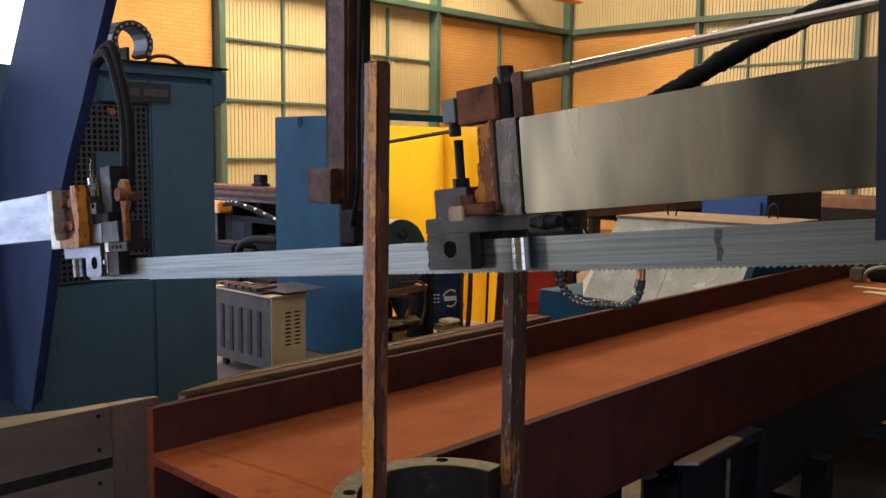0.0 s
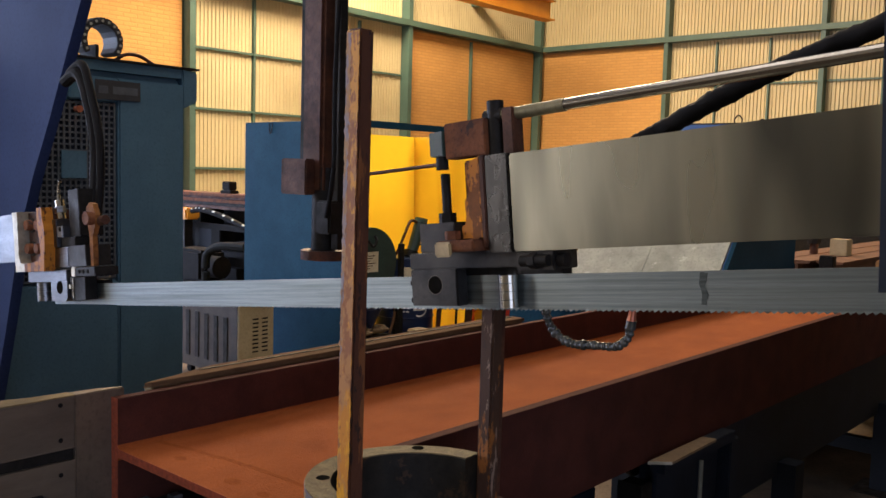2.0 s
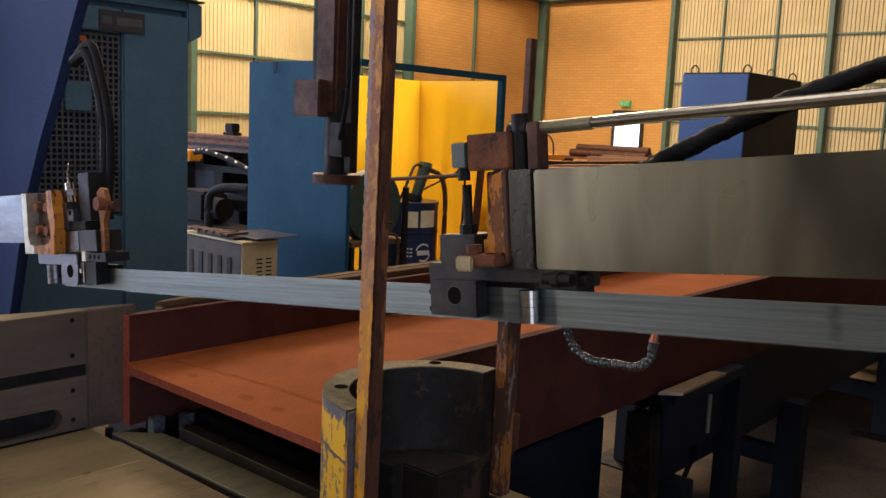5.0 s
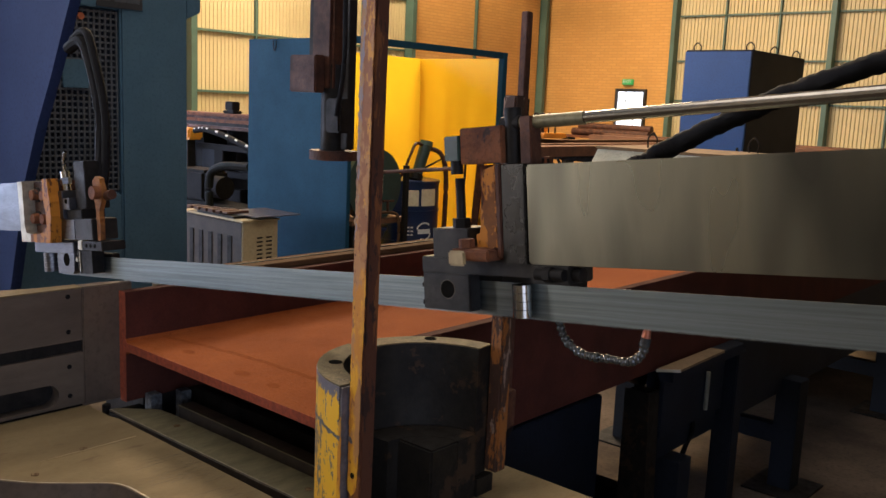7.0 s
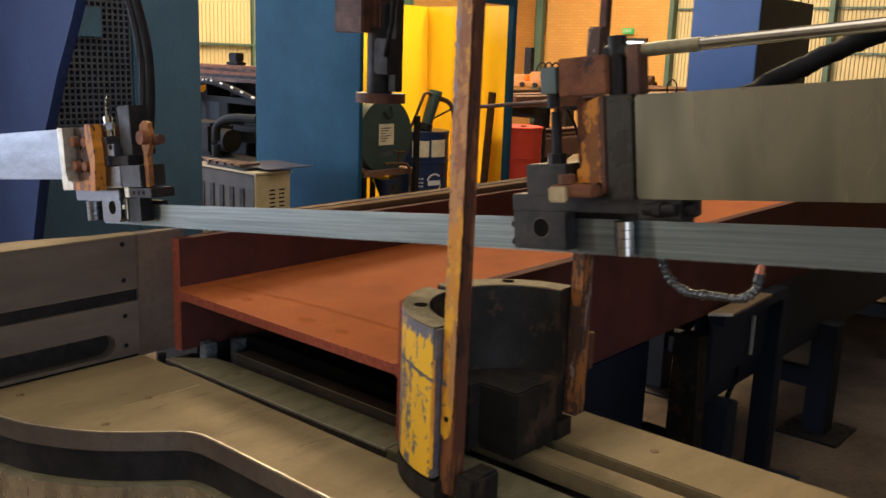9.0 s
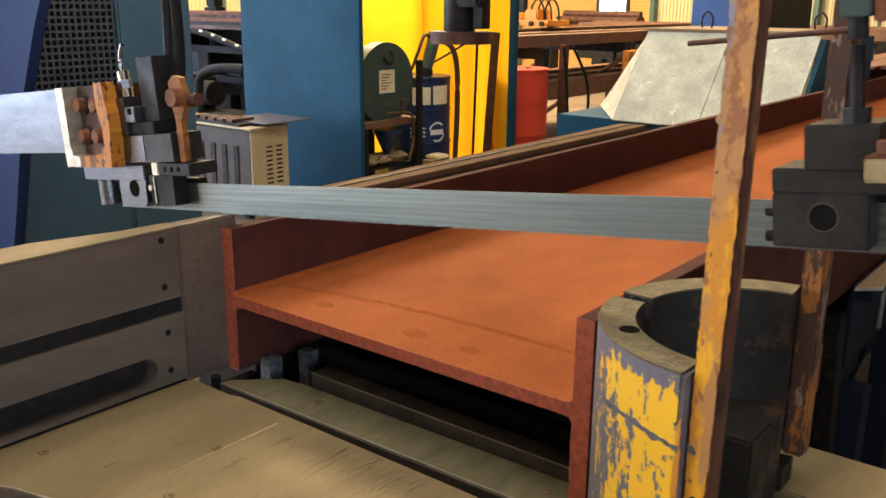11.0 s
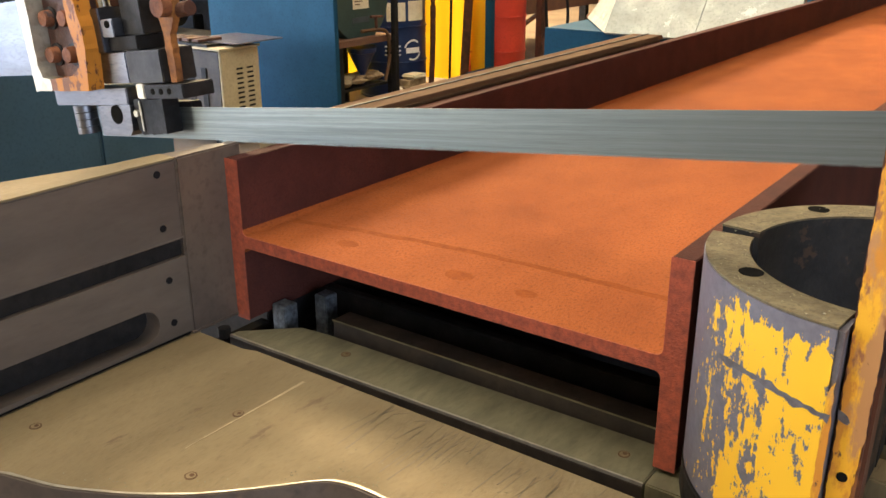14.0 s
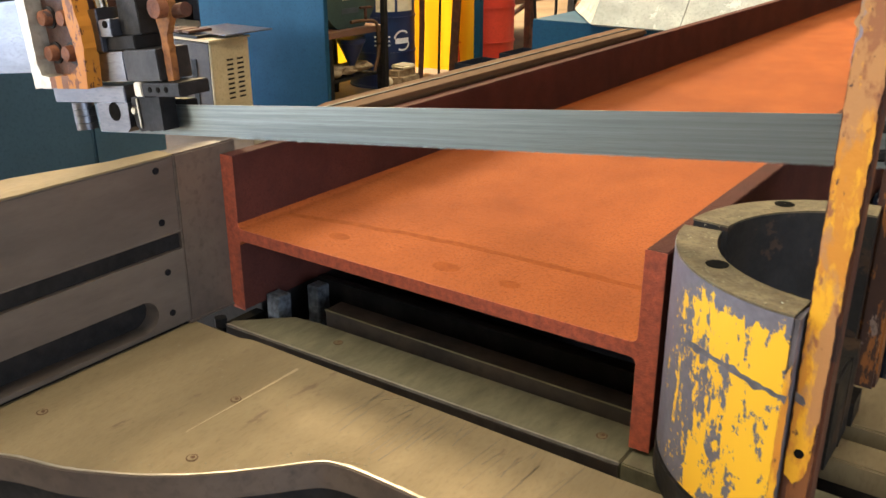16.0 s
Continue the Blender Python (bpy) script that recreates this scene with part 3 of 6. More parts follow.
for z in (0.7, 1.9, 2.75, 3.7, 5.8):
    green_bar("rail", wall_n, (-7.78, 9.0), (YW + 0.035, YW + 0.1), (z - 0.018, z + 0.018))
for y in (8.57, 9.9, 11.1):
    green_bar("mullion", wall_w, (XW - 0.1, XW - 0.04), (y - 0.022, y + 0.022), (0, GIRT - 0.11))
for x in (-6.75, -5.6, -3.4, -2.3):
    green_bar("mullion", wall_n, (x - 0.02, x + 0.02), (YW + 0.035, YW + 0.1), (0, GIRT - 0.11))
green_bar("mullion", wall_w, (XW - 0.1, XW + 0.01), (14.45, 14.49), (0, GIRT - 0.11))

# exit sign and the door under it
door = thing("door_1", (-8.9, YW, 0), "dark framed door with a bright glazed upper pane", "door", kind="structure")
for x in ((-9.24, -9.18), (-8.52, -8.46)):
    block("frame", x, (YW - 0.03, YW + 0.055), (0, 2.06), M["black_paint"], door)
block("frame", (-9.24, -8.46), (YW - 0.03, YW + 0.055), (2.061, 2.13), M["black_paint"], door)
block("leaf", (-9.179, -8.521), (YW + 0.0, YW + 0.05), (0.02, 1.22), M["black_paint"], door)
pane_mat = bpy.data.materials.new("daylight behind the pane")
pane_mat.use_nodes = True
pb = pane_mat.node_tree.nodes["Principled BSDF"]
pb.inputs["Base Color"].default_value = (0.8, 0.85, 0.9, 1)
pb.inputs["Emission Color"].default_value, pb.inputs["Emission Strength"].default_value = (0.85, 0.93, 1, 1), 3.0
block("pane", (-9.179, -8.521), (YW + 0.02, YW + 0.04), (1.221, 2.06), pane_mat, door, "bright daylight through the pane")
for x in (-8.97, -8.75):
    block("glazing_bar", (x - 0.008, x + 0.008), (YW - 0.005, YW + 0.019), (1.221, 2.06), M["galv"], door, bevel=0)
block("glazing_bar", (-9.179, -8.521), (YW - 0.012, YW - 0.006), (1.85, 1.87), M["galv"], door, bevel=0)
exit_sign = thing("exit_sign", (-8.95, YW, 2.3), "green illuminated exit sign on the brick wall", "sign")
sign_mat = bpy.data.materials.new("green sign face")
sign_mat.use_nodes = True
sb = sign_mat.node_tree.nodes["Principled BSDF"]
sb.inputs["Base Color"].default_value = (0.02, 0.25, 0.06, 1)
sb.inputs["Emission Color"].default_value, sb.inputs["Emission Strength"].default_value = (0.05, 0.42, 0.10, 1), 0.5
block("sign_box", (-9.08, -8.82), (YW - 0.02, YW + 0.055), (2.22, 2.345), sign_mat, exit_sign)


def lettering(text, size, m, material, parent, label=""):
    """Raised letters in the built-in font, turned to a mesh."""
    cu = bpy.data.curves.new("lettering", "FONT")
    cu.body, cu.size, cu.extrude, cu.align_x, cu.align_y = text, size, 0.001, "CENTER", "CENTER"
    tmp = bpy.data.objects.new("lettering", cu)
    me = bpy.data.meshes.new_from_object(tmp)
    bpy.data.objects.remove(tmp)
    me.materials.clear()
    me.materials.append(material)
    root = parent
    while root.parent is not None:
        root = root.parent
    me.transform(root.matrix_basis.inverted() @ m)
    ob = new("lettering", me)
    ob.parent = parent
    return tagged(ob, label)


lettering("EXIT", 0.105, pose(-8.95, YW - 0.022, 2.285, 90, 0, 0), M["white"], exit_sign, "white letters")

# ---- the steel beam being cut ----
BX0, BX1, BZ0, BZ1, BLEN = -0.419, 0.418, 0.781, 1.078, 5.6
TF = 0.030
def beam_outline():
    tf, w0, w1, r = TF, 0.921, 0.943, 0.010
    def arc(cx, cz, a0, a1):
        return [(cx + r * math.cos(radians(a0 + (a1 - a0) * k / 4)), cz + r * math.sin(radians(a0 + (a1 - a0) * k / 4))) for k in range(5)]
    x0, x1 = BX0 + tf, BX1 - tf
    return [(BX0, BZ0), (x0, BZ0)] + arc(x0 + r, w0 - r, 180, 90) + arc(x1 - r, w0 - r, 90, 0) + [(x1, BZ0), (BX1, BZ0), (BX1, BZ1), (x1, BZ1)] \
        + arc(x1 - r, w1 + r, 0, -90) + arc(x0 + r, w1 + r, -90, -180) + [(x0, BZ1), (BX0, BZ1)]


steel_beam = thing("steel_beam", (0, 0, BZ0), "red-oxide rolled steel H-beam lying on the saw bed", "steel beam")
# Both flanges get a maroon much darker than the web's orange.
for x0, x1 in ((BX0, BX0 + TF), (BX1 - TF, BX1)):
    block("flange", (x0, x1), (0.0016, BLEN), (BZ0, BZ1), M["flange_maroon"], steel_beam, "dark maroon flange", bevel=0.0015)
bm = bmesh.new()
prism(bm, [q for q in beam_outline() if BX0 + TF - 0.001 < q[0] < BX1 - TF + 0.001 and BZ0 + 0.01 < q[1] < BZ1 - 0.01], "y", 0.0016, BLEN)
part("web", bm, M["rust_primer"], steel_beam, "orange flash-rusted web", smooth=True)
bm = bmesh.new()
prism(bm, beam_outline(), "y", 0.0, 0.0015)
part("cut_end", bm, M["rust_end"], steel_beam, "darker rusted sawn end")

# Darker band painted as the blade's shadow, with three dark smudges.
bm = bmesh.new()
LINE = smooth_path([(-0.375, 0.112, 0), (-0.2, 0.145, 0), (-0.04, 0.166, 0), (0.14, 0.172, 0), (0.31, 0.174, 0), (0.375, 0.178, 0)], 6)
prism(bm, [(q.x, q.y - 0.007 - 0.006 * noise.noise(q * 20)) for q in LINE] + [(q.x, q.y + 0.008 + 0.007 * noise.noise(q * 24)) for q in reversed(LINE)], "z", 0.9431, 0.9434)
for x, y, r in ((-0.213, 0.078, 0.014), (0.023, 0.071, 0.017), (0.145, 0.07, 0.013)):
    prism(bm, [(x + r * (1 + 0.3 * noise.noise(Vector((x, a, 1)))) * math.cos(a) * 1.5, y + r * math.sin(a)) for a in [math.pi * k / 9 for k in range(18)]], "z", 0.9431, 0.9434)
part("stain", bm, M["web_shadow_smudge"], steel_beam, "painted blade shadow and dark smudges on the web")

# ---- the saw's bed ----
TZ = 0.785
SZ = 0.772
saw_bed = thing("saw_bed", (0, 0, 0), "scoured steel saw bed with slots and a curved front edge", "saw bed")
EDGE = [(-0.43, -0.60), (-0.307, -0.526), (-0.213, -0.497), (-0.16, -0.472), (-0.108, -0.443), (-0.059, -0.408), (-0.02, -0.372), (0.02, -0.33), (0.05, -0.296), (0.072, -0.278),
        (0.107, -0.269), (0.16, -0.267), (0.24, -0.267), (0.36, -0.267), (0.55, -0.267), (0.85, -0.267), (1.25, -0.267), (1.7, -0.267)]
EDGE = [(q.x, q.y) for q in smooth_path([(x, y, 0) for x, y in EDGE], 4)]
bm = bmesh.new()
band(bm, EDGE, [(max(x, -0.425), -0.09 if x < -0.3 else -0.082) for x, y in EDGE], TZ - 0.04, TZ)
part("front_plate", bm, M["table"], saw_bed)
bm = bmesh.new()
prism(bm, [(-0.388, -0.047), (-0.388, -0.03), (-0.306, 0.048), (-0.25, 0.055), (0.389, 0.0655), (0.389, -0.0315)], "z", TZ - 0.06, SZ)
part("slot_strip", bm, M["strip"], saw_bed, bevel=0.002)
bm = bmesh.new()
prism(bm, [(0.3915, -0.0315), (0.3915, 0.066), (1.7, 0.066), (1.7, -0.03)], "z", TZ - 0.06, SZ + 0.001)
part("slot_strip", bm, M["strip"], saw_bed, bevel=0.002)
bm = bmesh.new()
prism(bm, ragged([(-0.387, -0.0485), (0.389, -0.033), (0.389, -0.030), (-0.387, -0.0445)], 0.02, 0.0008), "z", SZ - 0.004, SZ + 0.0006)
part("strip_edge", bm, M["edge_steel"], saw_bed, "bright strip edge")
# The strip's front is a separate face, darker than its top.
bm = bmesh.new()
prism(bm, [(-0.387, -0.0495), (0.389, -0.034), (0.389, -0.032), (-0.387, -0.0475)], "z", TZ - 0.062, SZ - 0.005)
part("strip_face", bm, M["lip_brown"], saw_bed, "brown strip face")
block("step_strip", (-0.25, 0.384), (0.070, 0.115), (TZ - 0.09, 0.794), M["lip_brown"], saw_bed)
block("step_edge", (-0.25, 0.384), (0.0685, 0.0697), (0.7925, 0.795), M["strip"], saw_bed, bevel=0)


def along_edge(name, o0, o1, z0, z1, material, label=""):
    """A band that follows the bed's curved front, between two offsets from it."""
    bm = bmesh.new()
    band(bm, [(x, y + o1) for x, y in EDGE], [(x, y + o0) for x, y in EDGE], z0, z1)
    part(name, bm, material, saw_bed, label, smooth=True)


along_edge("front_rim", -0.0004, -0.004, TZ - 0.0405, TZ - 0.0012, M["fence_dark"], "dark brown front rim")
along_edge("front_wall", 0.02, 0.004, 0.676, TZ - 0.041, M["dark_steel"], "dark wall set back under the plate")
along_edge("lip", 0.02, -0.012, 0.668, 0.6755, M["strip"], "worn lower lip")
along_edge("chip_tray", 0.03, 0.004, 0.42, 0.6675, M["foil"], "crinkled bright chip tray")
# Ragged pale strip: the worn edge and its painted glint in one colour.
bm = bmesh.new()
band(bm, [(x, y - 0.001) for x, y in EDGE], [(x, y + 0.0035 + 0.0018 * noise.noise(Vector((x * 60, y * 60, 2)))) for x, y in EDGE], TZ + 0.0001, TZ + 0.0006)
part("worn_glint_edge", bm, M["edge_steel"], saw_bed, "worn front edge with a painted glint")
block("back_plate", (0.40, 1.7), (0.132, 0.192), (TZ - 0.04, TZ), M["table"], saw_bed, bevel=0.003)
block("rear_plate", (0.46, 1.7), (0.236, 0.41), (TZ - 0.04, TZ), M["table"], saw_bed, bevel=0.003)
# Dark filler block, sized to keep stray light out under the beam.
block("under_block", (-0.62, -0.412), (0.064, 1.6), (0.1, 0.784), M["dark_steel"], saw_bed)
block("stop_block", (-0.386, -0.352), (0.052, 0.085), (TZ - 0.09, 0.796), M["grey_block"], saw_bed, "small blue grey stop block")
block("stop_block", (-0.342, -0.312), (0.118, 0.15), (TZ - 0.09, 0.803), M["grey_block"], saw_bed, "mottled grey stop block")
bar("lock_nut", (-0.40, -0.05, TZ - 0.02), (-0.40, -0.05, TZ - 0.002), 0.012, M["dark_steel"], saw_bed, "dark hexagon nut", n=6)
block("slot_floor", (-0.42, 1.7), (-0.2, 0.4), (TZ - 0.12, TZ - 0.1), M["dark_steel"], saw_bed)
# Black filler added to darken the open end of the slot.
block("slot_shade_fill", (-0.425, -0.397), (-0.088, 0.06), (TZ - 0.099, TZ - 0.03), M["hole"], saw_bed)
block("bed_wall", (-0.411, 0.45), (0.196, 0.216), (TZ - 0.099, TZ - 0.002), M["dark_steel"], saw_bed)
bm = bmesh.new()
prism(bm, [(-0.43, -0.1)] + [(x, y + 0.06) for x, y in EDGE] + [(1.7, 0.38), (0.35, 0.38), (0.35, 0.1)], "z", 0.02, TZ - 0.125)
part("base", bm, M["blue_dark"], saw_bed)
block("skirt", (-0.43, 1.7), (-0.255, -0.235), (0.1, TZ - 0.042), M["blue_dark"], saw_bed)
for x, y, z in ((-0.152, -0.237, TZ), (-0.084, -0.378, TZ), (-0.36, -0.43, TZ), (0.80, 0.33, TZ), (1.25, 0.33, TZ), (-0.170, 0.015, SZ - 0.0002), (0.340, 0.016, SZ - 0.0002)):
    bm = bmesh.new()
    rod(bm, (x, y, z - 0.01), (x, y, z + 0.0008), 0.0085, 16)
    screw = part("screw", bm, M["rail"], saw_bed)
    bm = bmesh.new()
    rod(bm, (x, y, z - 0.005), (x, y, z + 0.0012), 0.0066, 14)
    part("socket", bm, M["table"], screw)
    bm = bmesh.new()
    rod(bm, (x + 0.0008, y + 0.0012, z - 0.005), (x + 0.0008, y + 0.0012, z + 0.0016), 0.0036, 6)
    part("hex_recess", bm, M["rail"], screw)

bm = bmesh.new()
prism(bm, ragged([(-0.1430, -0.34), (-0.1440, -0.18), (-0.1455, -0.112), (-0.1400, -0.112), (-0.1405, -0.18), (-0.1420, -0.34)], 0.01, 0.0008), "z", TZ + 0.0001, TZ + 0.0005)
part("scratch", bm, M["paper_dull"], saw_bed, "bright scratch across the plate")
bm = bmesh.new()
rng = random.Random(14)
for k in range(46):
    x, y, ln, w = rng.uniform(-0.02, 0.36), rng.uniform(-0.24, -0.10), rng.uniform(0.04, 0.15), rng.uniform(0.0003, 0.0011)
    s = ln * rng.uniform(-0.10, 0.16)
    y1 = min(y + ln, -0.085)
    prism(bm, [(x - w, y), (x + s - w * 0.5, y1), (x + s + w * 0.5, y1), (x + w, y)], "z", TZ + 0.0001, TZ + 0.0003)
tagged(part("grinding_scratch", bm, M["table_dark"], saw_bed, "fine dark grinding marks"), kind="stuff")
fixed_jaw = thing("fixed_jaw", (-0.4205, 0, TZ), "brown machined steel fixed vice jaw with a long slot", "vice jaw")
FX = -0.4205


def jaw_face():
    """The jaw's long plate with its slot, as blocks round the opening."""
    bm = bmesh.new()
    box(bm, (FX - 0.035, FX), (-1.5, -0.1), (TZ + 0.007, 0.80))
    box(bm, (FX - 0.035, FX), (-1.5, -0.1), (0.858, 0.930))
    box(bm, (FX - 0.035, FX), (-0.165, -0.1), (0.80, 0.858))
    return bm


# Black filler draws the shade in the gap under the jaw.
block("foot_gap_shade", (FX - 0.02, FX - 0.006), (-1.5, -0.1), (TZ - 0.02, TZ + 0.0065), M["hole"], fixed_jaw, bevel=0)
part("lower_plate", jaw_face(), M["fence"], fixed_jaw)
bm = bmesh.new()
R_ = 0.029
for s in (1, -1):
    pts = [(-0.165, 0.829 + s * R_)] + [(-0.194 + R_ * math.cos(radians(a)), 0.829 + s * R_ * math.sin(radians(a))) for a in range(0, 91, 10)]
    prism(bm, [(-0.165, 0.829)] + pts[1:] + [(-0.165, 0.829 + s * R_)], "x", FX - 0.035, FX)
part("slot_corner", bm, M["fence"], fixed_jaw)
block("slot_back_plate", (FX - 0.06, FX - 0.0355), (-1.5, -0.16), (0.79, 0.87), M["dark_steel"], fixed_jaw, bevel=0)
block("groove", (FX - 0.035, FX - 0.008), (-1.5, -0.1), (0.931, 0.961), M["dark_steel"], fixed_jaw, bevel=0)
TAPER = [(FX, -1.5), (FX, -0.1), (FX - 0.038, -0.1), (FX - 0.045, -0.19), (FX - 0.088, -0.34), (FX - 0.105, -1.5)]
bm = bmesh.new()
prism(bm, TAPER, "z", 0.962, 1.097)
part("upper_plate", bm, M["fence"], fixed_jaw, bevel=0.002)
bm = bmesh.new()
prism(bm, ragged([(x + (0.001 if x == FX else 0), y) for x, y in TAPER], 0.03, 0.002), "z", 1.0973, 1.1005)
part("top_cap", bm, M["table"], fixed_jaw, "bright worn top edge")
block("backing", (FX - 0.085, FX - 0.061), (-1.5, -0.1), (TZ + 0.002, 0.966), M["fence"], fixed_jaw, bevel=0.003)
bm = bmesh.new()
prism(bm, [(FX + 0.0012, -0.099), (FX + 0.0012, 0.038), (FX - 0.012, 0.038), (FX - 0.037, -0.03), (FX - 0.04, -0.099)], "z", TZ + 0.002, 1.099)
part("end_plate", bm, M["fence_dark"], fixed_jaw, bevel=0.003)
# Black discs on the face stand for the shade in bolt holes.
for z in (1.079, 0.988, 0.897, 0.82):
    bar("bolt_hole", (FX - 0.004, -0.137, z), (FX + 0.0015, -0.137, z), 0.006, M["black"], fixed_jaw)

# ---- the moving vice jaw: a half tube with two square posts ----
JX, JY, RO, RI, JZ = 0.6335, 0.062, 0.2155, 0.166, 1.105
moving_jaw = thing("moving_jaw", (JX, JY, TZ), "half-round steel vice jaw with chipped yellow paint", "vice jaw")


def arc_wall(r0, r1, a0, a1, z0, z1, n=24):
    bm = bmesh.new()
    pts = [(JX + r1 * math.cos(radians(a0 + (a1 - a0) * k / n)), JY + r1 * math.sin(radians(a0 + (a1 - a0) * k / n))) for k in range(n + 1)]
    pts += [(JX + r0 * math.cos(radians(a1 + (a0 - a1) * k / n)), JY + r0 * math.sin(radians(a1 + (a0 - a1) * k / n))) for k in range(n + 1)]
    prism(bm, pts, "z", z0, z1)
    return bm


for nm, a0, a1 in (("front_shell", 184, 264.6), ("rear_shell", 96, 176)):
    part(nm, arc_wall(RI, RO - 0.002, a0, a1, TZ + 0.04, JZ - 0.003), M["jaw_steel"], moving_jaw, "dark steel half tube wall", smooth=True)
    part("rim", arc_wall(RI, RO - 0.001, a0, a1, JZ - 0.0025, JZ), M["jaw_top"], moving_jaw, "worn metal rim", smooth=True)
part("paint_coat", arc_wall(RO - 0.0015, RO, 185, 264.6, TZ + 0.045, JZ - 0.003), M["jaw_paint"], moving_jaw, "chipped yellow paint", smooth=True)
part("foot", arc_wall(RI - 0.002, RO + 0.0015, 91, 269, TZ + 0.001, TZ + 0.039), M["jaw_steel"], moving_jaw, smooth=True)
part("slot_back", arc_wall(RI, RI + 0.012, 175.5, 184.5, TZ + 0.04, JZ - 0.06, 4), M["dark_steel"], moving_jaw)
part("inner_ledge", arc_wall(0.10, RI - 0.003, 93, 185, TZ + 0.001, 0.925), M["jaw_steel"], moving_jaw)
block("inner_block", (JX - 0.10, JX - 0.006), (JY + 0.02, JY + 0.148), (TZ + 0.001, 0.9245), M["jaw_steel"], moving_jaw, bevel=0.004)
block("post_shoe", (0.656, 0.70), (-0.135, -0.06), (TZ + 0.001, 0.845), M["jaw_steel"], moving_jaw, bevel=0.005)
for a, r in ((132.7, 0.196), (223.4, 0.181)):
    x, y = JX + r * math.cos(radians(a)), JY + r * math.sin(radians(a))
    bar("bolt_hole", (x, y, JZ - 0.01), (x, y, JZ + 0.0005), 0.0135, M["hole"], moving_jaw)


def score(name, pts, w, seed):
    """A ragged grey line on the curved face, along (angle, height) points."""
    bm = bmesh.new()
    line = smooth_path([(a, z, 0) for a, z in pts], 8)
    lo, hi = [], []
    for i, q in enumerate(line):
        d = (line[min(i + 1, len(line) - 1)] - line[max(i - 1, 0)])
        nx, nz = -d.y / 0.0035, d.x
        ln = math.hypot(nx, nz) or 1
        for side, out in ((1, lo), (-1, hi)):
            k = side * w * max(0.12, 0.6 + 1.1 * noise.noise(Vector((i * 0.33, seed, side * 5))))
            a, z = radians(q.x + nx / ln * k / 0.0035), q.y + nz / ln * k
            out.append(bm.verts.new((JX + (RO + 0.0005) * math.cos(a), JY + (RO + 0.0005) * math.sin(a), z)))
    for i in range(len(lo) - 1):
        bm.faces.new((lo[i], lo[i + 1], hi[i + 1], hi[i]))
    part(name, bm, M["grey_steel"], moving_jaw, "ragged grey line")


score("grey_steel", [(227, 1.016), (238, 1.020), (248, 1.019), (258, 1.014), (266, 1.010)], 0.0058, 1)
PX0, PX1, PY = 0.6207, 0.6537, -0.136
LEAN = Matrix.Translation((0.637, -0.112, 0.86)) @ Euler((0, radians(0.4), 0)).to_matrix().to_4x4() @ Matrix.Translation((-0.637, 0.112, -0.86))
post = block("front_post", (PX0, PX1), (PY, PY + 0.034), (0.80, 1.932), M["post_side"], moving_jaw, "rusty square steel post", bevel=0.004, turn=LEAN)
bm = bmesh.new()
prism(bm, ragged([(PX0 + 0.0015, 1.928), (PX1 - 0.001, 1.928), (PX1 - 0.0015, 1.24), (PX1 - 0.004, 1.1), (PX1 - 0.005, 0.96), (PX0 + 0.024, 0.915), (PX0 + 0.013, 0.902), (PX0 + 0.003, 0.912), (PX0 + 0.002, 1.1)], 0.003, 0.0022, 9), "y", PY - 0.0012, PY - 0.0002)
bm.transform(LEAN)
coat = part("post_paint", bm, M["post_paint"], post, "worn yellow and grey paint")
bm = bmesh.new()
prism(bm, ragged([(PX0 + 0.0012, 1.926), (PX0 + 0.0125, 1.926), (PX0 + 0.011, 1.7), (PX0 + 0.010, 1.55), (PX0 + 0.007, 1.44), (PX0 + 0.0045, 1.38), (PX0 + 0.0012, 1.35)], 0.003, 0.0045, 6), "y", PY - 0.0015, PY - 0.0013)
bm.transform(LEAN)
part("grey_coat", bm, M["post_grey"], coat, "lilac grey paint along the edge")
bm = bmesh.new()
prism(bm, ragged([(PX0 + 0.001, 1.014), (PX0 + 0.010, 1.010), (PX0 + 0.0135, 1.004), (PX0 + 0.011, 1.0), (PX0 + 0.001, 1.004)], 0.002, 0.0016, 4), "y", PY - 0.0016, PY - 0.0013)
bm.transform(LEAN)
part("grey_steel", bm, M["grey_steel"], coat, "ragged grey line")
bar("bolt_hole", (PX0 + 0.0155, PY - 0.0018, 0.942), (PX0 + 0.0155, PY, 0.942), 0.0055, M["hole"], post, n=14)
bm = bmesh.new()
prism(bm, ragged([(0.6135, -0.1505), (0.6195, -0.1512), (0.6205, -0.137), (0.6202, -0.112), (0.6135, -0.112)], 0.006, 0.001, 3), "z", 0.83, JZ - 0.004)
part("weld_seam", bm, M["grey_steel"], moving_jaw, "bare grey weld between tube and post")
bm = bmesh.new()
prism(bm, ragged([(0.6135, 1.035), (0.6185, 1.05), (0.6205, 1.0), (0.6208, 0.94), (0.6208, 0.85), (0.6132, 0.845)], 0.003, 0.0016, 5), "y", -0.1528, -0.1515)
part("seam_paint", bm, M["post_paint"], moving_jaw, "yellow paint run over the weld")
block("rear_post", (0.612, 0.646), (0.268, 0.302), (0.83, 1.62), M["rear_post"], moving_jaw, "rusty square steel post", bevel=0.004)
block("post_extension", (0.596, 0.614), (0.335, 0.353), (0.9, 1.79), M["rust_steel"], moving_jaw, "thin rusty bar", bevel=0.002)
block("post_bracket", (0.6, 0.64), (0.303, 0.334), (0.92, 1.0), M["rust_steel"], moving_jaw)

# fine swarf lying about
bm = bmesh.new()
rng = random.Random(21)


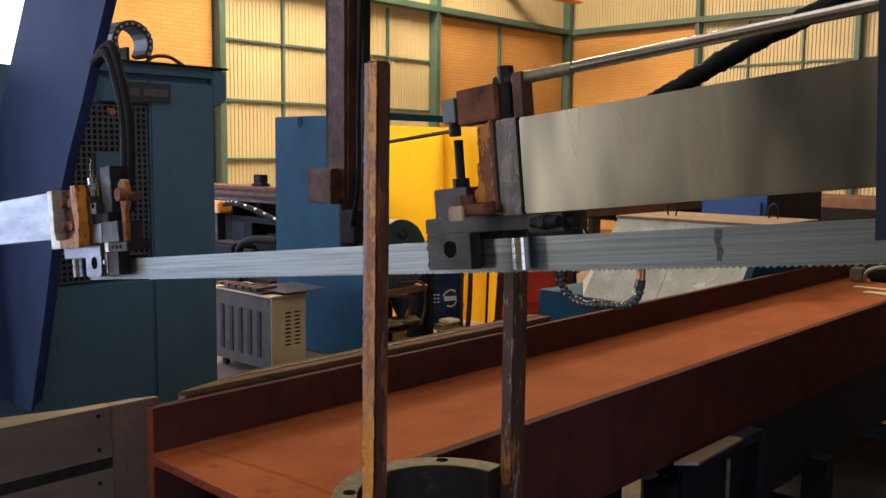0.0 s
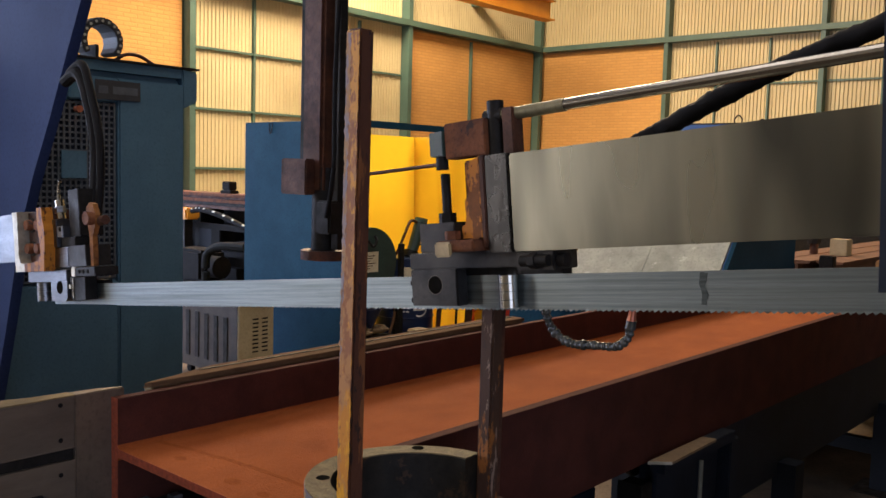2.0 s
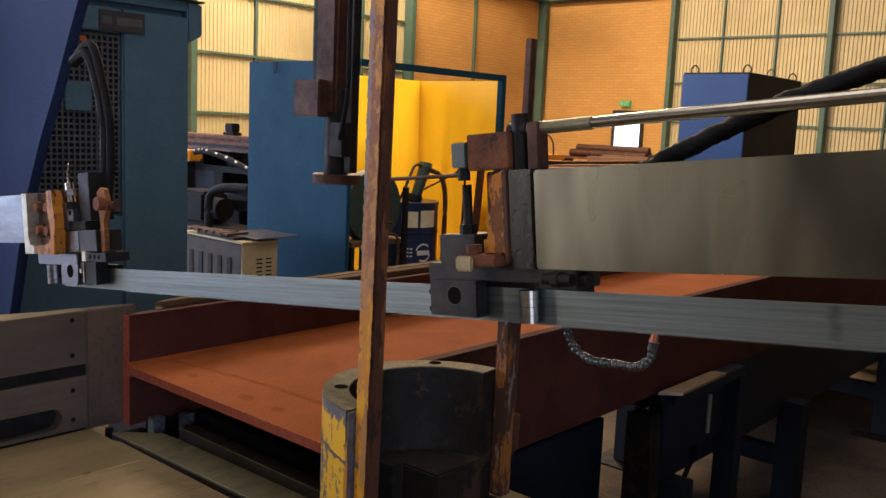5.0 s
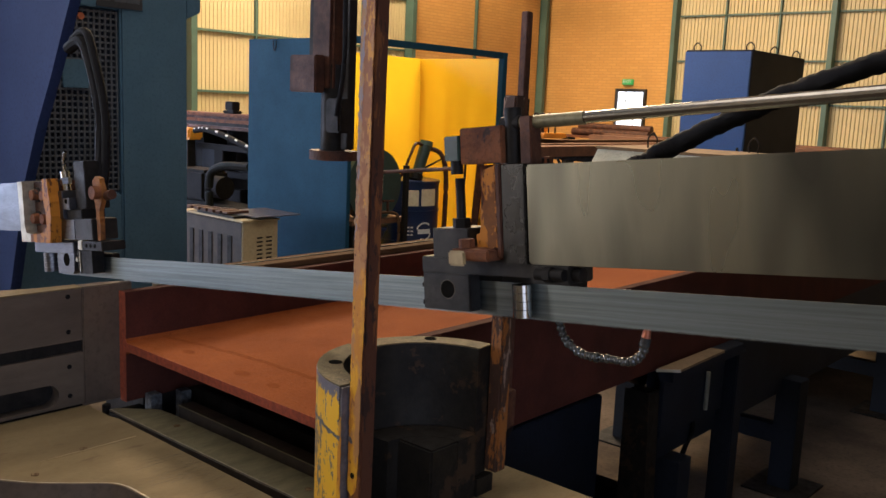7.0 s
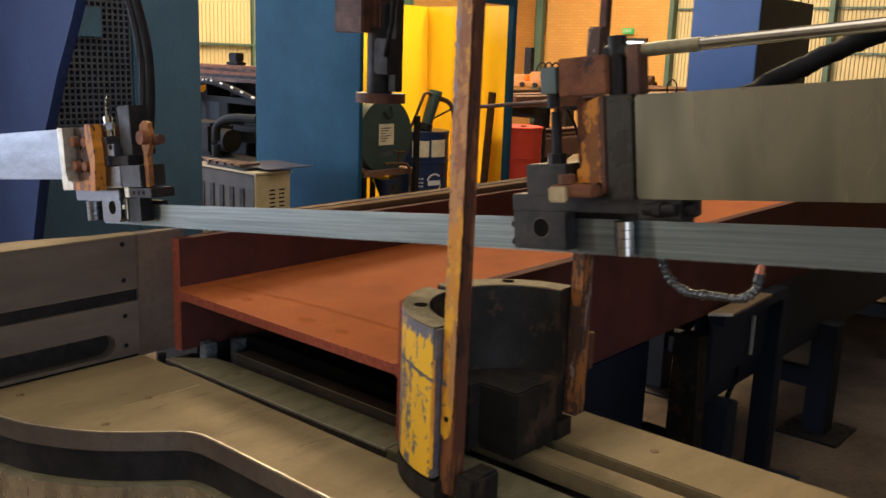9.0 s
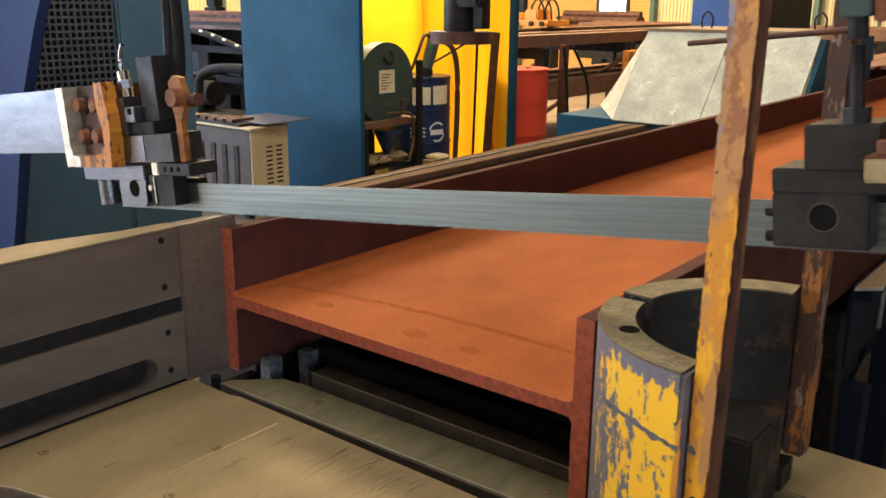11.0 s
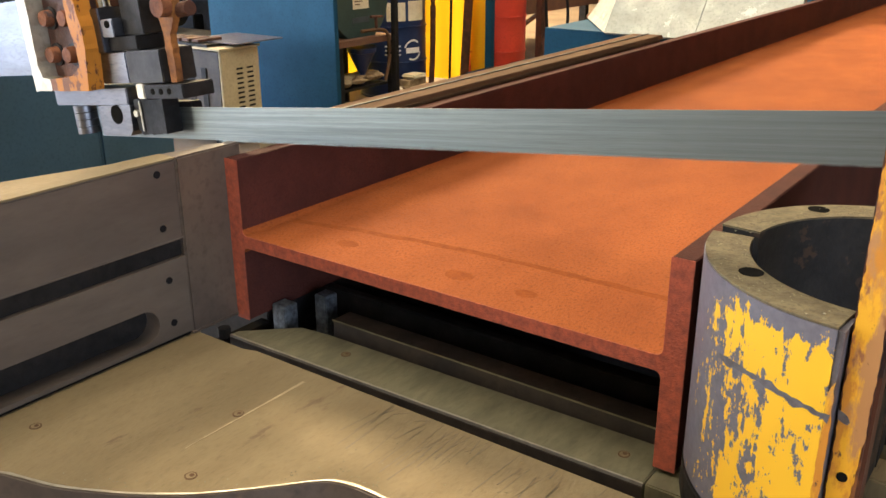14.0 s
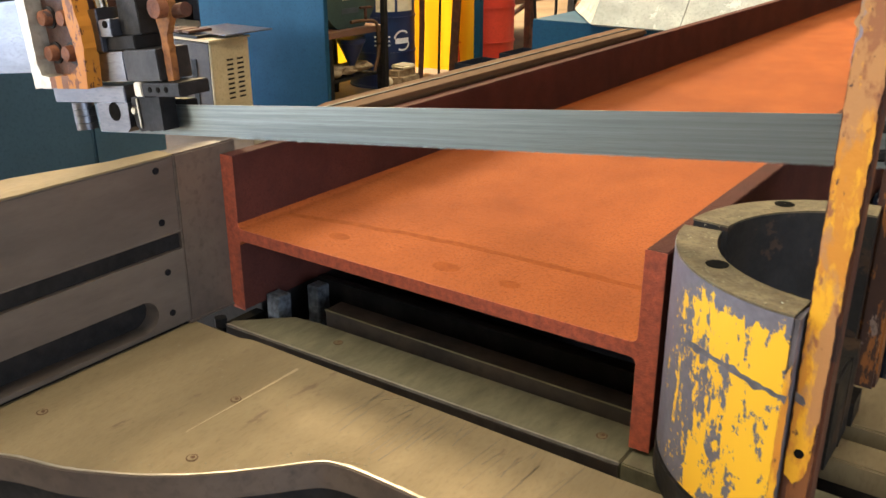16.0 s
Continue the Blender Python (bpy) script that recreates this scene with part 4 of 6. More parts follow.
def flake(x, y, z, s):
    turn = Matrix.Translation((x, y, z + s * 0.25)) @ Euler((rng.uniform(-0.4, 0.4), rng.uniform(-0.4, 0.4), rng.uniform(0, 6))).to_matrix().to_4x4()
    bmesh.ops.create_cone(bm, cap_ends=True, segments=3, radius1=s, radius2=s * 0.4, depth=s * 0.5, matrix=turn)


for k in range(90):
    a, r = radians(rng.uniform(95, 265)), rng.uniform(RI + 0.004, RO - 0.006)
    flake(JX + r * math.cos(a), JY + r * math.sin(a), JZ, rng.uniform(0.0008, 0.0020))
for k in range(70):
    x = rng.uniform(-0.4, 0.55)
    flake(x, rng.uniform(-0.25, -0.09), TZ, rng.uniform(0.0008, 0.0017))
for k in range(60):
    flake(rng.uniform(-0.3, 0.37), rng.uniform(-0.025, 0.05), SZ, rng.uniform(0.0008, 0.0018))
for k in range(90):
    x, y = rng.choice(EDGE[8:44])
    flake(x + rng.uniform(-0.02, 0.02), y + rng.uniform(0.012, 0.03), TZ, rng.uniform(0.0007, 0.0018))
swarf = new("steel_swarf", mesh("steel_swarf", bm, M["strip"]))
tagged(swarf, "fine bright steel chips scattered on the bed and jaw", "steel chips", kind="stuff")

# ---- the saw head: canted, it comes down on the beam ----
CANT = -6.5
def head_pose(dz=0.0, du=0.0):
    return pose(0, 0.06, 1.172 + dz, 0, CANT, 0) @ pose(du, 0, 0)


H0 = head_pose()
saw_blade = thing("saw_band", H0, "wide toothed steel saw band, running", "saw band")
bm = bmesh.new()
W, PITCH = 0.031, 0.0102
def blade_at(u):
    """Turn of the band about its own length, and its drift, towards the left wheel."""
    k = max(0.0, (-0.85 - u) / 0.9)
    return radians(70) * min(k, 1.0)
us = [-0.87 + 0.05 * i for i in range(66)]
rows_ = []
for u in us:
    a = blade_at(u)
    c, s = math.cos(a), math.sin(a)
    rows_.append([bm.verts.new((u, v * c - w * s, w * c + v * s)) for v, w in ((-0.0008, -W + 0.0029), (-0.0008, W), (0.0008, W), (0.0008, -W + 0.0029))])
for a, b in zip(rows_, rows_[1:]):
    for k in range(4):
        bm.faces.new((a[k], a[(k + 1) % 4], b[(k + 1) % 4], b[k]))
part("band", bm, M["blade"], saw_blade, "streaked grey steel band", local=True)
bm = bmesh.new()
u = -0.5
i = 0
while u < 2.35:
    sv = (-0.0006, 0.0, 0.0006)[i % 3]
    p = [(u, sv - 0.0007, -W + 0.003), (u + PITCH * 0.95, sv - 0.0007, -W + 0.003), (u + PITCH * 0.30, sv * 2 - 0.0007, -W - 0.0005)]
    a = [bm.verts.new(q) for q in p]
    b = [bm.verts.new((q[0], q[1] + 0.0014, q[2])) for q in p]
    bm.faces.new(a)
    bm.faces.new(b)
    for k in range(3):
        bm.faces.new((a[k], a[(k + 1) % 3], b[(k + 1) % 3], b[k]))
    u += PITCH
    i += 1
teeth = part("teeth", bm, M["blade"], saw_blade, "fine raked saw teeth", local=True)

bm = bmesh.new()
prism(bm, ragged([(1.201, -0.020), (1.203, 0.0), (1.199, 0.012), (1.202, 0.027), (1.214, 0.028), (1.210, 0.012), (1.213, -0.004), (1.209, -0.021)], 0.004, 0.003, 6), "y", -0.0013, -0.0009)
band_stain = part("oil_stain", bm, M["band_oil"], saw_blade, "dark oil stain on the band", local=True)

# right guide on its long sliding arm
guide_arm = thing("guide_arm", H0, "sliding steel blade guide arm with chrome rod and oily guide block", "saw guide")


def gb(name, u, v, w, material, parent=None, label="", bevel=0.002):
    return block(name, u, v, w, M[material], parent or guide_arm, label, bevel, local=True)


def gr(name, a, b, r, material, parent=None, label="", n=16, r2=None):
    return bar(name, a, b, r, M[material], parent or guide_arm, label, n, True, r2)


gb("arm", (0.905, 2.6), (-0.06, 0.03), (0.072, 0.233), "arm_steel", label="wide ground steel bar", bevel=0.003)
gb("end_plate", (0.856, 0.904), (-0.062, 0.03), (0.072, 0.235), "oil_steel", label="oily dark end plate")
gb("upright", (0.845, 0.8555), (-0.064, 0.0), (0.08, 0.236), "rust_steel", label="rusty bracket upright")
bm = bmesh.new()
prism(bm, ragged([(0.818, 0.226), (0.8445, 0.236), (0.8445, 0.097), (0.800, 0.097), (0.801, 0.118), (0.811, 0.13), (0.808, 0.158), (0.822, 0.178), (0.814, 0.2)], 0.005, 0.004, 3), "y", -0.062, -0.02)
part("upright_edge", bm, M["bracket_paint"], guide_arm, "chipped orange edge", local=True)
gb("bracket_foot", (0.76, 0.8445), (-0.088, -0.02), (0.076, 0.096), "rust_orange", label="rusty bracket foot", bevel=0.004)
gb("rear_rib", (0.768, 0.79), (-0.01, 0.02), (0.09, 0.236), "rust_orange", label="rusty stiffening rib", bevel=0.003)
gr("clamp_nut", (0.785, -0.07, 0.097), (0.785, -0.07, 0.112), 0.014, "rust_orange", n=6)
gb("foot_nut", (0.762, 0.80), (-0.096, -0.089), (0.068, 0.094), "paper_dull", label="pale bare bolt head", bevel=0.006)
gb("carrier", (0.645, 0.9), (-0.035, 0.05), (0.046, 0.0755), "guide_steel", label="oily guide carrier plate")
guide_block = gb("guide_block", (0.645, 0.757), (-0.034, -0.004), (-0.021, 0.0455), "guide_steel", label="oily guide block with a bore")
gr("bore", (0.705, -0.0348, 0.017), (0.705, -0.03, 0.017), 0.0165, "hole", guide_block)
gr("bore_rim", (0.705, -0.0343, 0.017), (0.705, -0.0315, 0.017), 0.0178, "fence", guide_block)
for w in (-0.012, 0.02):
    gr("jaw_screw", (0.632, -0.016, w), (0.646, -0.016, w), 0.007, "dark_steel", guide_block, n=6)
gb("back_jaw", (0.635, 0.80), (0.004, 0.03), (-0.02, 0.0455), "dark_steel")
for k in range(4):
    gr("roller", (0.861, -0.02, -0.024 + k * 0.0142), (0.861, -0.02, -0.0108 + k * 0.0142), 0.0172, "chrome", label="bright guide roller")
gb("roller_block", (0.80, 0.96), (0.002, 0.03), (-0.01, 0.0455), "dark_steel")
gb("clamp_block", (0.688, 0.772), (-0.05, 0.03), (0.076, 0.128), "guide_steel")
gr("stud", (0.741, -0.03, 0.12), (0.741, -0.03, 0.215), 0.0085, "dark_steel", label="threaded stud")
gr("stud_nut", (0.741, -0.03, 0.128), (0.741, -0.03, 0.145), 0.016, "dark_steel", n=6)
gb("valve_block", (0.903, 0.978), (-0.05, 0.02), (0.040, 0.0705), "guide_steel")
gr("union", (0.918, -0.056, 0.056), (0.972, -0.056, 0.056), 0.0095, "dark_steel", label="oily black pipe union", n=12)
gr("union_nut", (0.936, -0.056, 0.056), (0.949, -0.056, 0.056), 0.013, "dark_steel", n=6)
gr("fitting", (0.979, -0.035, 0.055), (0.994, -0.035, 0.055), 0.012, "dark_steel")
gb("sensor_plate", (0.762, 0.853), (-0.052, -0.02), (0.238, 0.3), "rust_orange", label="rusty sensor bracket")
gb("sensor", (0.728, 0.761), (-0.055, -0.02), (0.245, 0.288), "dark_green", label="small green limit switch")
gr("plunger", (0.744, -0.04, 0.222), (0.744, -0.04, 0.246), 0.011, "dark_steel")
gr("feeler", (0.545, -0.04, 0.232), (0.742, -0.04, 0.232), 0.0035, "rust_steel", label="thin feeler rod")
gr("pivot_post", (0.862, -0.03, 0.236), (0.862, -0.03, 0.328), 0.0145, "dark_steel")
gb("pivot_fork", (0.885, 0.908), (-0.045, -0.015), (0.234, 0.312), "rust_steel")
gr("pivot_eye", (0.842, -0.03, 0.302), (0.88, -0.03, 0.302), 0.013, "dark_steel")
gr("rod_sleeve", (0.86, -0.03, 0.302), (1.003, -0.03, 0.302), 0.0108, "strip", label="dull rod end sleeve")
gr("chrome_rod", (1.003, -0.03, 0.302), (2.6, -0.03, 0.302), 0.0095, "chrome", label="polished chrome rod")
bm = bmesh.new()
SLEEVE = smooth_path([(1.0, 0.10, 0.215), (1.06, 0.13, 0.25), (1.18, 0.14, 0.298), (1.3, 0.14, 0.334), (1.45, 0.13, 0.368), (1.65, 0.12, 0.405), (1.9, 0.1, 0.455)], 16)
rings = []
for i, q in enumerate(SLEEVE):
    d = (SLEEVE[min(i + 1, len(SLEEVE) - 1)] - SLEEVE[max(i - 1, 0)]).normalized().to_track_quat("Z", "Y")
    ring = []
    for k in range(14):
        a = 2 * math.pi * k / 14
        r = 0.0150 * (1 + 0.09 * (i % 2)) + 0.0042 * noise.noise(q * 45 + Vector((math.cos(a), math.sin(a), 0)) * 0.8)
        ring.append(bm.verts.new(q + d @ Vector((r * math.cos(a), r * math.sin(a), 0))))
    rings.append(ring)
for r0, r1 in zip(rings, rings[1:]):
    for k in range(14):
        bm.faces.new((r0[k], r0[(k + 1) % 14], r1[(k + 1) % 14], r1[k]))
part("cable_sleeve", bm, M["black"], guide_arm, "lumpy black corrugated cable sleeve", smooth=True, local=True)
bm = bmesh.new()
BEADS = smooth_path([(0.90, 0.032, 0.05), (0.90, 0.032, 0.0), (0.900, 0.032, -0.040), (0.915, 0.032, -0.071), (0.950, 0.03, -0.089), (0.998, 0.028, -0.090), (1.036, 0.028, -0.091), (1.059, 0.028, -0.076), (1.064, 0.028, -0.058)], 14)
walked, last = 0.0, BEADS[0]
for q in BEADS:
    if (q - last).length >= 0.0088:
        k = q - last
        bmesh.ops.create_uvsphere(bm, u_segments=12, v_segments=8, radius=0.0080 + 0.0022 * noise.noise(q * 90), matrix=Matrix.Translation(q) @ k.to_track_quat("Z", "Y").to_matrix().to_4x4() @ Matrix.Diagonal((1, 1, 0.8, 1)))
        last = q
tube(bm, [tuple(q) for q in BEADS[::4]], 0.0058, 8, 0, 4)
part("coolant_hose", bm, M["bead"], guide_arm, "beaded wet black coolant hose", smooth=True, local=True)
gr("nozzle_socket", (1.0635, 0.028, -0.062), (1.067, 0.028, -0.048), 0.0085, "bead")
gr("nozzle", (1.0665, 0.028, -0.049), (1.071, 0.028, -0.03), 0.0075, "copper", label="copper coloured nozzle", r2=0.0055)
gr("nozzle_tip", (1.071, 0.028, -0.03), (1.073, 0.028, -0.021), 0.0055, "copper", r2=0.0028)
bm = bmesh.new()
prism(bm, [(1.4855, 0.009), (1.527, 0.6), (2.6, 0.6), (2.6, 0.009)], "y", -0.14, -0.105)
part("carriage_panel", bm, M["blue_dark"], guide_arm, "dark blue carriage panel", bevel=0.01, local=True)

# left guide on the fixed arm
fixed_guide = thing("fixed_guide", H0, "blade guide with orange bolted bracket on a bright steel arm", "saw guide")


def fb(name, u, v, w, material, parent=None, label="", bevel=0.002):
    return block(name, u, v, w, M[material], parent or fixed_guide, label, bevel, local=True)


def fr(name, a, b, r, material, parent=None, label="", n=16, r2=None):
    return bar(name, a, b, r, M[material], parent or fixed_guide, label, n, True, r2)


fb("arm", (-2.2, -0.951), (-0.06, 0.03), (0.104, 0.25), "polished", label="bright ground steel arm", bevel=0.003)
bm = bmesh.new()
prism(bm, ragged([(-0.95, 0.252), (-0.918, 0.252), (-0.921, 0.12), (-0.912, 0.101), (-0.888, 0.097), (-0.888, 0.074), (-0.9475, 0.074)], 0.01, 0.0025, 5), "y", -0.078, 0.03)
part("edge_plate", bm, M["edge_steel"], fixed_guide, "bright cream plate edge", local=True)
bracket = fb("bracket", (-0.9165, -0.765), (-0.045, 0.03), (0.09, 0.25), "rust_steel", label="dark rusty recessed plate")
bm = bmesh.new()
prism(bm, ragged([(-0.787, 0.256), (-0.757, 0.256), (-0.752, 0.21), (-0.747, 0.19), (-0.748, 0.15), (-0.757, 0.10), (-0.762, 0.074), (-0.886, 0.074), (-0.887, 0.097), (-0.81, 0.101), (-0.776, 0.12), (-0.779, 0.16), (-0.788, 0.2)], 0.008, 0.0018, 2), "y", -0.078, -0.0455)
part("bracket_rim", bm, M["bracket_paint"], fixed_guide, "worn amber painted bracket rim", bevel=0.004, local=True)
for u, w in ((-0.891, 0.211), (-0.826, 0.208), (-0.893, 0.142), (-0.833, 0.14)):
    fr("bolt", (u, -0.0495, w), (u, -0.066, w), 0.0165, "rust_orange", bracket, n=16, r2=0.0145)
    fr("washer", (u, -0.0455, w), (u, -0.0494, w), 0.022, "dark_steel", bracket)
fb("carrier", (-0.94, -0.695), (-0.045, 0.05), (0.041, 0.0735), "polished", label="bright guide carrier plate")
bm = bmesh.new()
prism(bm, [(-0.79, 0.0405), (-0.79, -0.016), (-0.705, -0.016), (-0.693, -0.007), (-0.689, 0.0405)], "y", -0.047, -0.008)
jaw = part("guide_block", bm, M["polished"], fixed_guide, "bright guide block with a bore", bevel=0.002, local=True)
fr("bore", (-0.735, -0.0478, 0.024), (-0.735, -0.044, 0.024), 0.0185, "hole", jaw)
for k in range(4):
    fr("roller", (-0.866, -0.03, -0.016 + k * 0.0142), (-0.866, -0.03, -0.0028 + k * 0.0142), 0.022, "polished", label="guide roller")
bm = bmesh.new()
prism(bm, ragged([(-0.684, 0.052), (-0.684, -0.004), (-0.672, -0.014), (-0.60, -0.012), (-0.598, 0.052)], 0.008, 0.003, 8), "y", -0.04, -0.004)
part("clamp_jaw", bm, M["dark_steel"], fixed_guide, "dark oily clamp jaw", bevel=0.002, local=True)
fb("jaw_edge", (-0.668, -0.662), (-0.043, -0.0405), (-0.008, 0.05), "edge_steel", label="bright jaw edge")
fr("jaw_screw", (-0.677, -0.046, 0.026), (-0.677, -0.0405, 0.026), 0.007, "edge_steel", n=6)
fb("back_jaw", (-0.80, -0.575), (0.004, 0.03), (-0.016, 0.0405), "dark_steel")
bar_ = fb("tool_bar", (-0.632, -0.52), (-0.05, 0.02), (0.054, 0.079), "dark_steel")
fb("bar_end", (-0.656, -0.6325), (-0.05, 0.02), (0.054, 0.081), "edge_steel", label="bright bar end")
for u in (-0.606, -0.582, -0.558):
    fr("set_screw", (u, -0.0512, 0.067), (u, -0.0495, 0.067), 0.0055, "hole", bar_, n=8)
fb("upper_block", (-0.762, -0.677), (-0.045, 0.03), (0.082, 0.138), "polished", label="bright steel block")
fb("upper_block_side", (-0.676, -0.575), (-0.045, 0.03), (0.082, 0.14), "guide_steel", label="dark grey block side")
fb("neck", (-0.76, -0.7285), (-0.05, 0.0), (0.139, 0.22), "polished")
sq = fb("valve_foot", (-0.7275, -0.69), (-0.05, 0.0), (0.167, 0.199), "polished")
fr("valve_eye", (-0.706, -0.0515, 0.19), (-0.706, -0.0495, 0.19), 0.007, "hole", sq)
fb("gap_block", (-0.7275, -0.64), (-0.04, 0.03), (0.1405, 0.166), "dark_steel")
fr("valve", (-0.735, -0.03, 0.2205), (-0.742, -0.03, 0.275), 0.0125, "chrome", label="bright valve cartridge")
fr("valve_collar", (-0.738, -0.03, 0.238), (-0.7405, -0.03, 0.256), 0.0155, "polished", n=6)
hose("valve_tip", [(-0.742, -0.03, 0.27), (-0.744, -0.03, 0.30), (-0.735, -0.03, 0.322), (-0.728, -0.03, 0.33)], 0.0045, M["chrome"], fixed_guide, "bent bright tube", local=True)
fb("cylinder_block", (-0.689, -0.628), (-0.03, 0.04), (0.167, 0.30), "dark_steel", label="dark hydraulic cylinder block")
fr("lever_pin", (-0.577, -0.02, 0.2), (-0.50, -0.02, 0.205), 0.013, "rust_steel", label="rusty pivot pin")
fr("lever_bolt", (-0.544, -0.056, 0.212), (-0.544, -0.03, 0.212), 0.0185, "rust_orange", label="worn brass coloured bolt head", n=12)
bm = bmesh.new()
prism(bm, ragged([(-0.566, 0.081), (-0.549, 0.081), (-0.546, 0.165), (-0.532, 0.185), (-0.524, 0.22), (-0.534, 0.25), (-0.556, 0.256), (-0.574, 0.245), (-0.571, 0.2), (-0.565, 0.165)], 0.008, 0.004, 4), "y", -0.036, -0.022)
part("lever", bm, M["lever_rust"], fixed_guide, "rusty orange lever", bevel=0.004, local=True)
for o, r in ((0.03, 0.018), (0.055, 0.012)):
    hose("hydraulic_hose", [(-0.90 + o, 0.10, 1.68 + o), (-0.82 + o, 0.10, 1.70 + o), (-0.767 + o, 0.10, 1.665), (-0.722 + o, 0.10, 1.54), (-0.70 + o, 0.09, 1.40), (-0.685 + o, 0.07, 1.30)], r, M["black"], fixed_guide, "black hydraulic hose")
bm = bmesh.new()
prism(bm, [(-1.45, 2.9), (-1.72, 2.45), (-2.066, 1.89), (-2.2, 1.666), (-2.36, 1.425), (-2.50, 1.17), (-2.58, 0.95), (-2.68, 0.66), (-2.78, 0.4),
           (-2.9, 0.1), (-3.45, 0.1), (-3.55, 0.5), (-3.5, 1.1), (-3.18, 1.55), (-2.87, 1.99), (-2.70, 2.24), (-2.24, 2.9)], "y", 0.66, 0.73)
part("wheel_guard", bm, M["navy"], fixed_guide, "long dark blue band wheel guard", bevel=0.02, smooth=True)

# ---- the saw's frame: unseen column and clamp-carrying bridge, added to shade the saw ----
saw_frame = thing("shade_gantry", (2.6, 0.9, 0), "unseen dark blue saw column and overhead bridge, added for shade", "saw gantry")
block("column", (2.2, 3.0), (0.3, 1.5), (0, 3.1), M["blue_dark"], saw_frame, bevel=0.02)
block("bridge", (-2.4, 2.199), (0.45, 1.05), (2.75, 3.1), M["blue_dark"], saw_frame, bevel=0.02)

# ---- the hold-down clamp behind the blade ----
hold_down = thing("hold_down_clamp", (-0.36, 0.67, 1.43), "rusty vertical hold-down clamp hanging over the beam", "clamp")
bar("piston", (-0.35, 0.67, 1.44), (-0.35, 0.67, 1.7), 0.038, M["dark_steel"], hold_down, n=24)
block("cylinder_tube", (-0.415, -0.32), (0.63, 0.71), (1.62, 2.749), M["rust_steel"], hold_down, "reddish brown column", bevel=0.01)
block("guide_rail", (-0.452, -0.43), (0.655, 0.685), (1.62, 2.749), M["dark_steel"], hold_down)
block("guide_rail", (-0.30, -0.27), (0.655, 0.685), (1.45, 2.749), M["dark_steel"], hold_down)
block("collar", (-0.465, -0.345), (0.59, 0.629), (1.615, 1.725), M["rust_steel"], hold_down, "square rusty collar", bevel=0.004)
block("valve", (-0.31, -0.245), (0.6, 0.65), (1.5, 1.6), M["dark_steel"], hold_down, bevel=0.006)
bar("foot", (-0.345, 0.67, 1.415), (-0.345, 0.67, 1.443), 0.074, M["rust_steel"], hold_down, "round rusty pressure foot", n=32)
hose("hose", [(-0.26, 0.6, 1.55), (-0.23, 0.6, 1.7), (-0.25, 0.62, 2.0), (-0.24, 0.64, 2.6)], 0.007, M["black"], hold_down)

# ---- rails and roller track round the beam ----
side_rail = thing("side_rail", (-0.47, 0.3, 0), "weathered brown steel guide rail beside the beam", "rail")
bm = bmesh.new()
prism(bm, [(-0.436, 0.105), (-0.470, 0.24), (-0.508, 0.37), (-0.519, 1.83), (-0.4235, 1.85), (-0.4235, 0.12)], "z", 1.083, 1.096)
part("top_plate", bm, M["rail"], side_rail, bevel=0.002)
block("edge_strip", (-0.4745, -0.4675), (0.30, 1.84), (1.0962, 1.0985), M["dark_steel"], side_rail, bevel=0)
block("web", (-0.462, -0.426), (0.13, 1.84), (0.80, 1.0825), M["rail"], side_rail)
block("bottom_flange", (-0.51, -0.4225), (0.3, 1.84), (0.785, 0.799), M["rail"], side_rail)
block("end_face", (-0.4655, -0.4262), (0.1225, 0.1295), (0.80, 1.0825), M["table"], side_rail, "bare tan end face")
for y in (1.72,):
    block("leg", (-0.51, -0.43), (y - 0.05, y + 0.05), (0, 0.784), M["blue_dark"], side_rail)

roller_track = thing("roller_track", (0, 2, 0), "dark blue roller conveyor frame under the beam", "conveyor")
for x in (-0.36, 0.36):
    block("side_member", (x - 0.03, x + 0.03), (1.5, 7.6), (0.44, 0.772), M["blue_dark"], roller_track)
for y in (1.55, 2.65, 4.1, 5.6, 7.1):
    for x in (-0.36, 0.42) if y > 2 else (-0.36,):
        block("leg", (x - 0.05, x + 0.05), (y - 0.05, y + 0.05), (0.013, 0.499), M["blue_dark"], roller_track)
        block("foot_plate", (x - 0.13, x + 0.13), (y - 0.14, y + 0.14), (0, 0.012), M["dark_steel"], roller_track)
    block("cross_member", (-0.309, 0.369), (y - 0.03, y + 0.03), (0.2, 0.28), M["blue_dark"], roller_track)
for y in (0.78, 1.6, 2.45, 3.3, 4.15, 5.0, 5.85, 6.7, 7.4):
    bar("roller", (-0.329, y, 0.7155), (0.269, y, 0.7155), 0.065, M["dark_steel"], roller_track, n=24)
block("chute_box", (-0.43, 0.225), (0.60, 1.40), (0.0, 0.65), M["blue_dark"], roller_track, "dark chip chute box", bevel=0.004)

stop_stand = thing("stop_stand", (0.42, 1.7, 0), "dark blue stand with a worn brass topped plate", "stand")
bm = bmesh.new()
prism(bm, [(0.440, 1.352), (0.497, 1.404), (0.486, 1.752), (0.438, 1.740)], "z", 0.790, 0.799)
part("top_plate", bm, M["board"], stop_stand, "worn brass coloured plate")
bm = bmesh.new()
prism(bm, [(0.4405, 1.3495), (0.4985, 1.4025), (0.4975, 1.4035), (0.4400, 1.3510)], "z", 0.790, 0.7995)
part("plate_edge", bm, M["edge_steel"], stop_stand, "bright plate edge")
block("web_plate", (0.40, 0.415), (1.46, 1.93), (0.53, 0.75), M["blue_dark"], stop_stand)
block("ledge", (0.422, 0.475), (1.40, 1.94), (0.75, 0.7895), M["blue_dark"], stop_stand)
block("upright", (0.38, 0.46), (1.941, 2.01), (0.012, 0.749), M["blue_dark"], stop_stand, bevel=0.004)
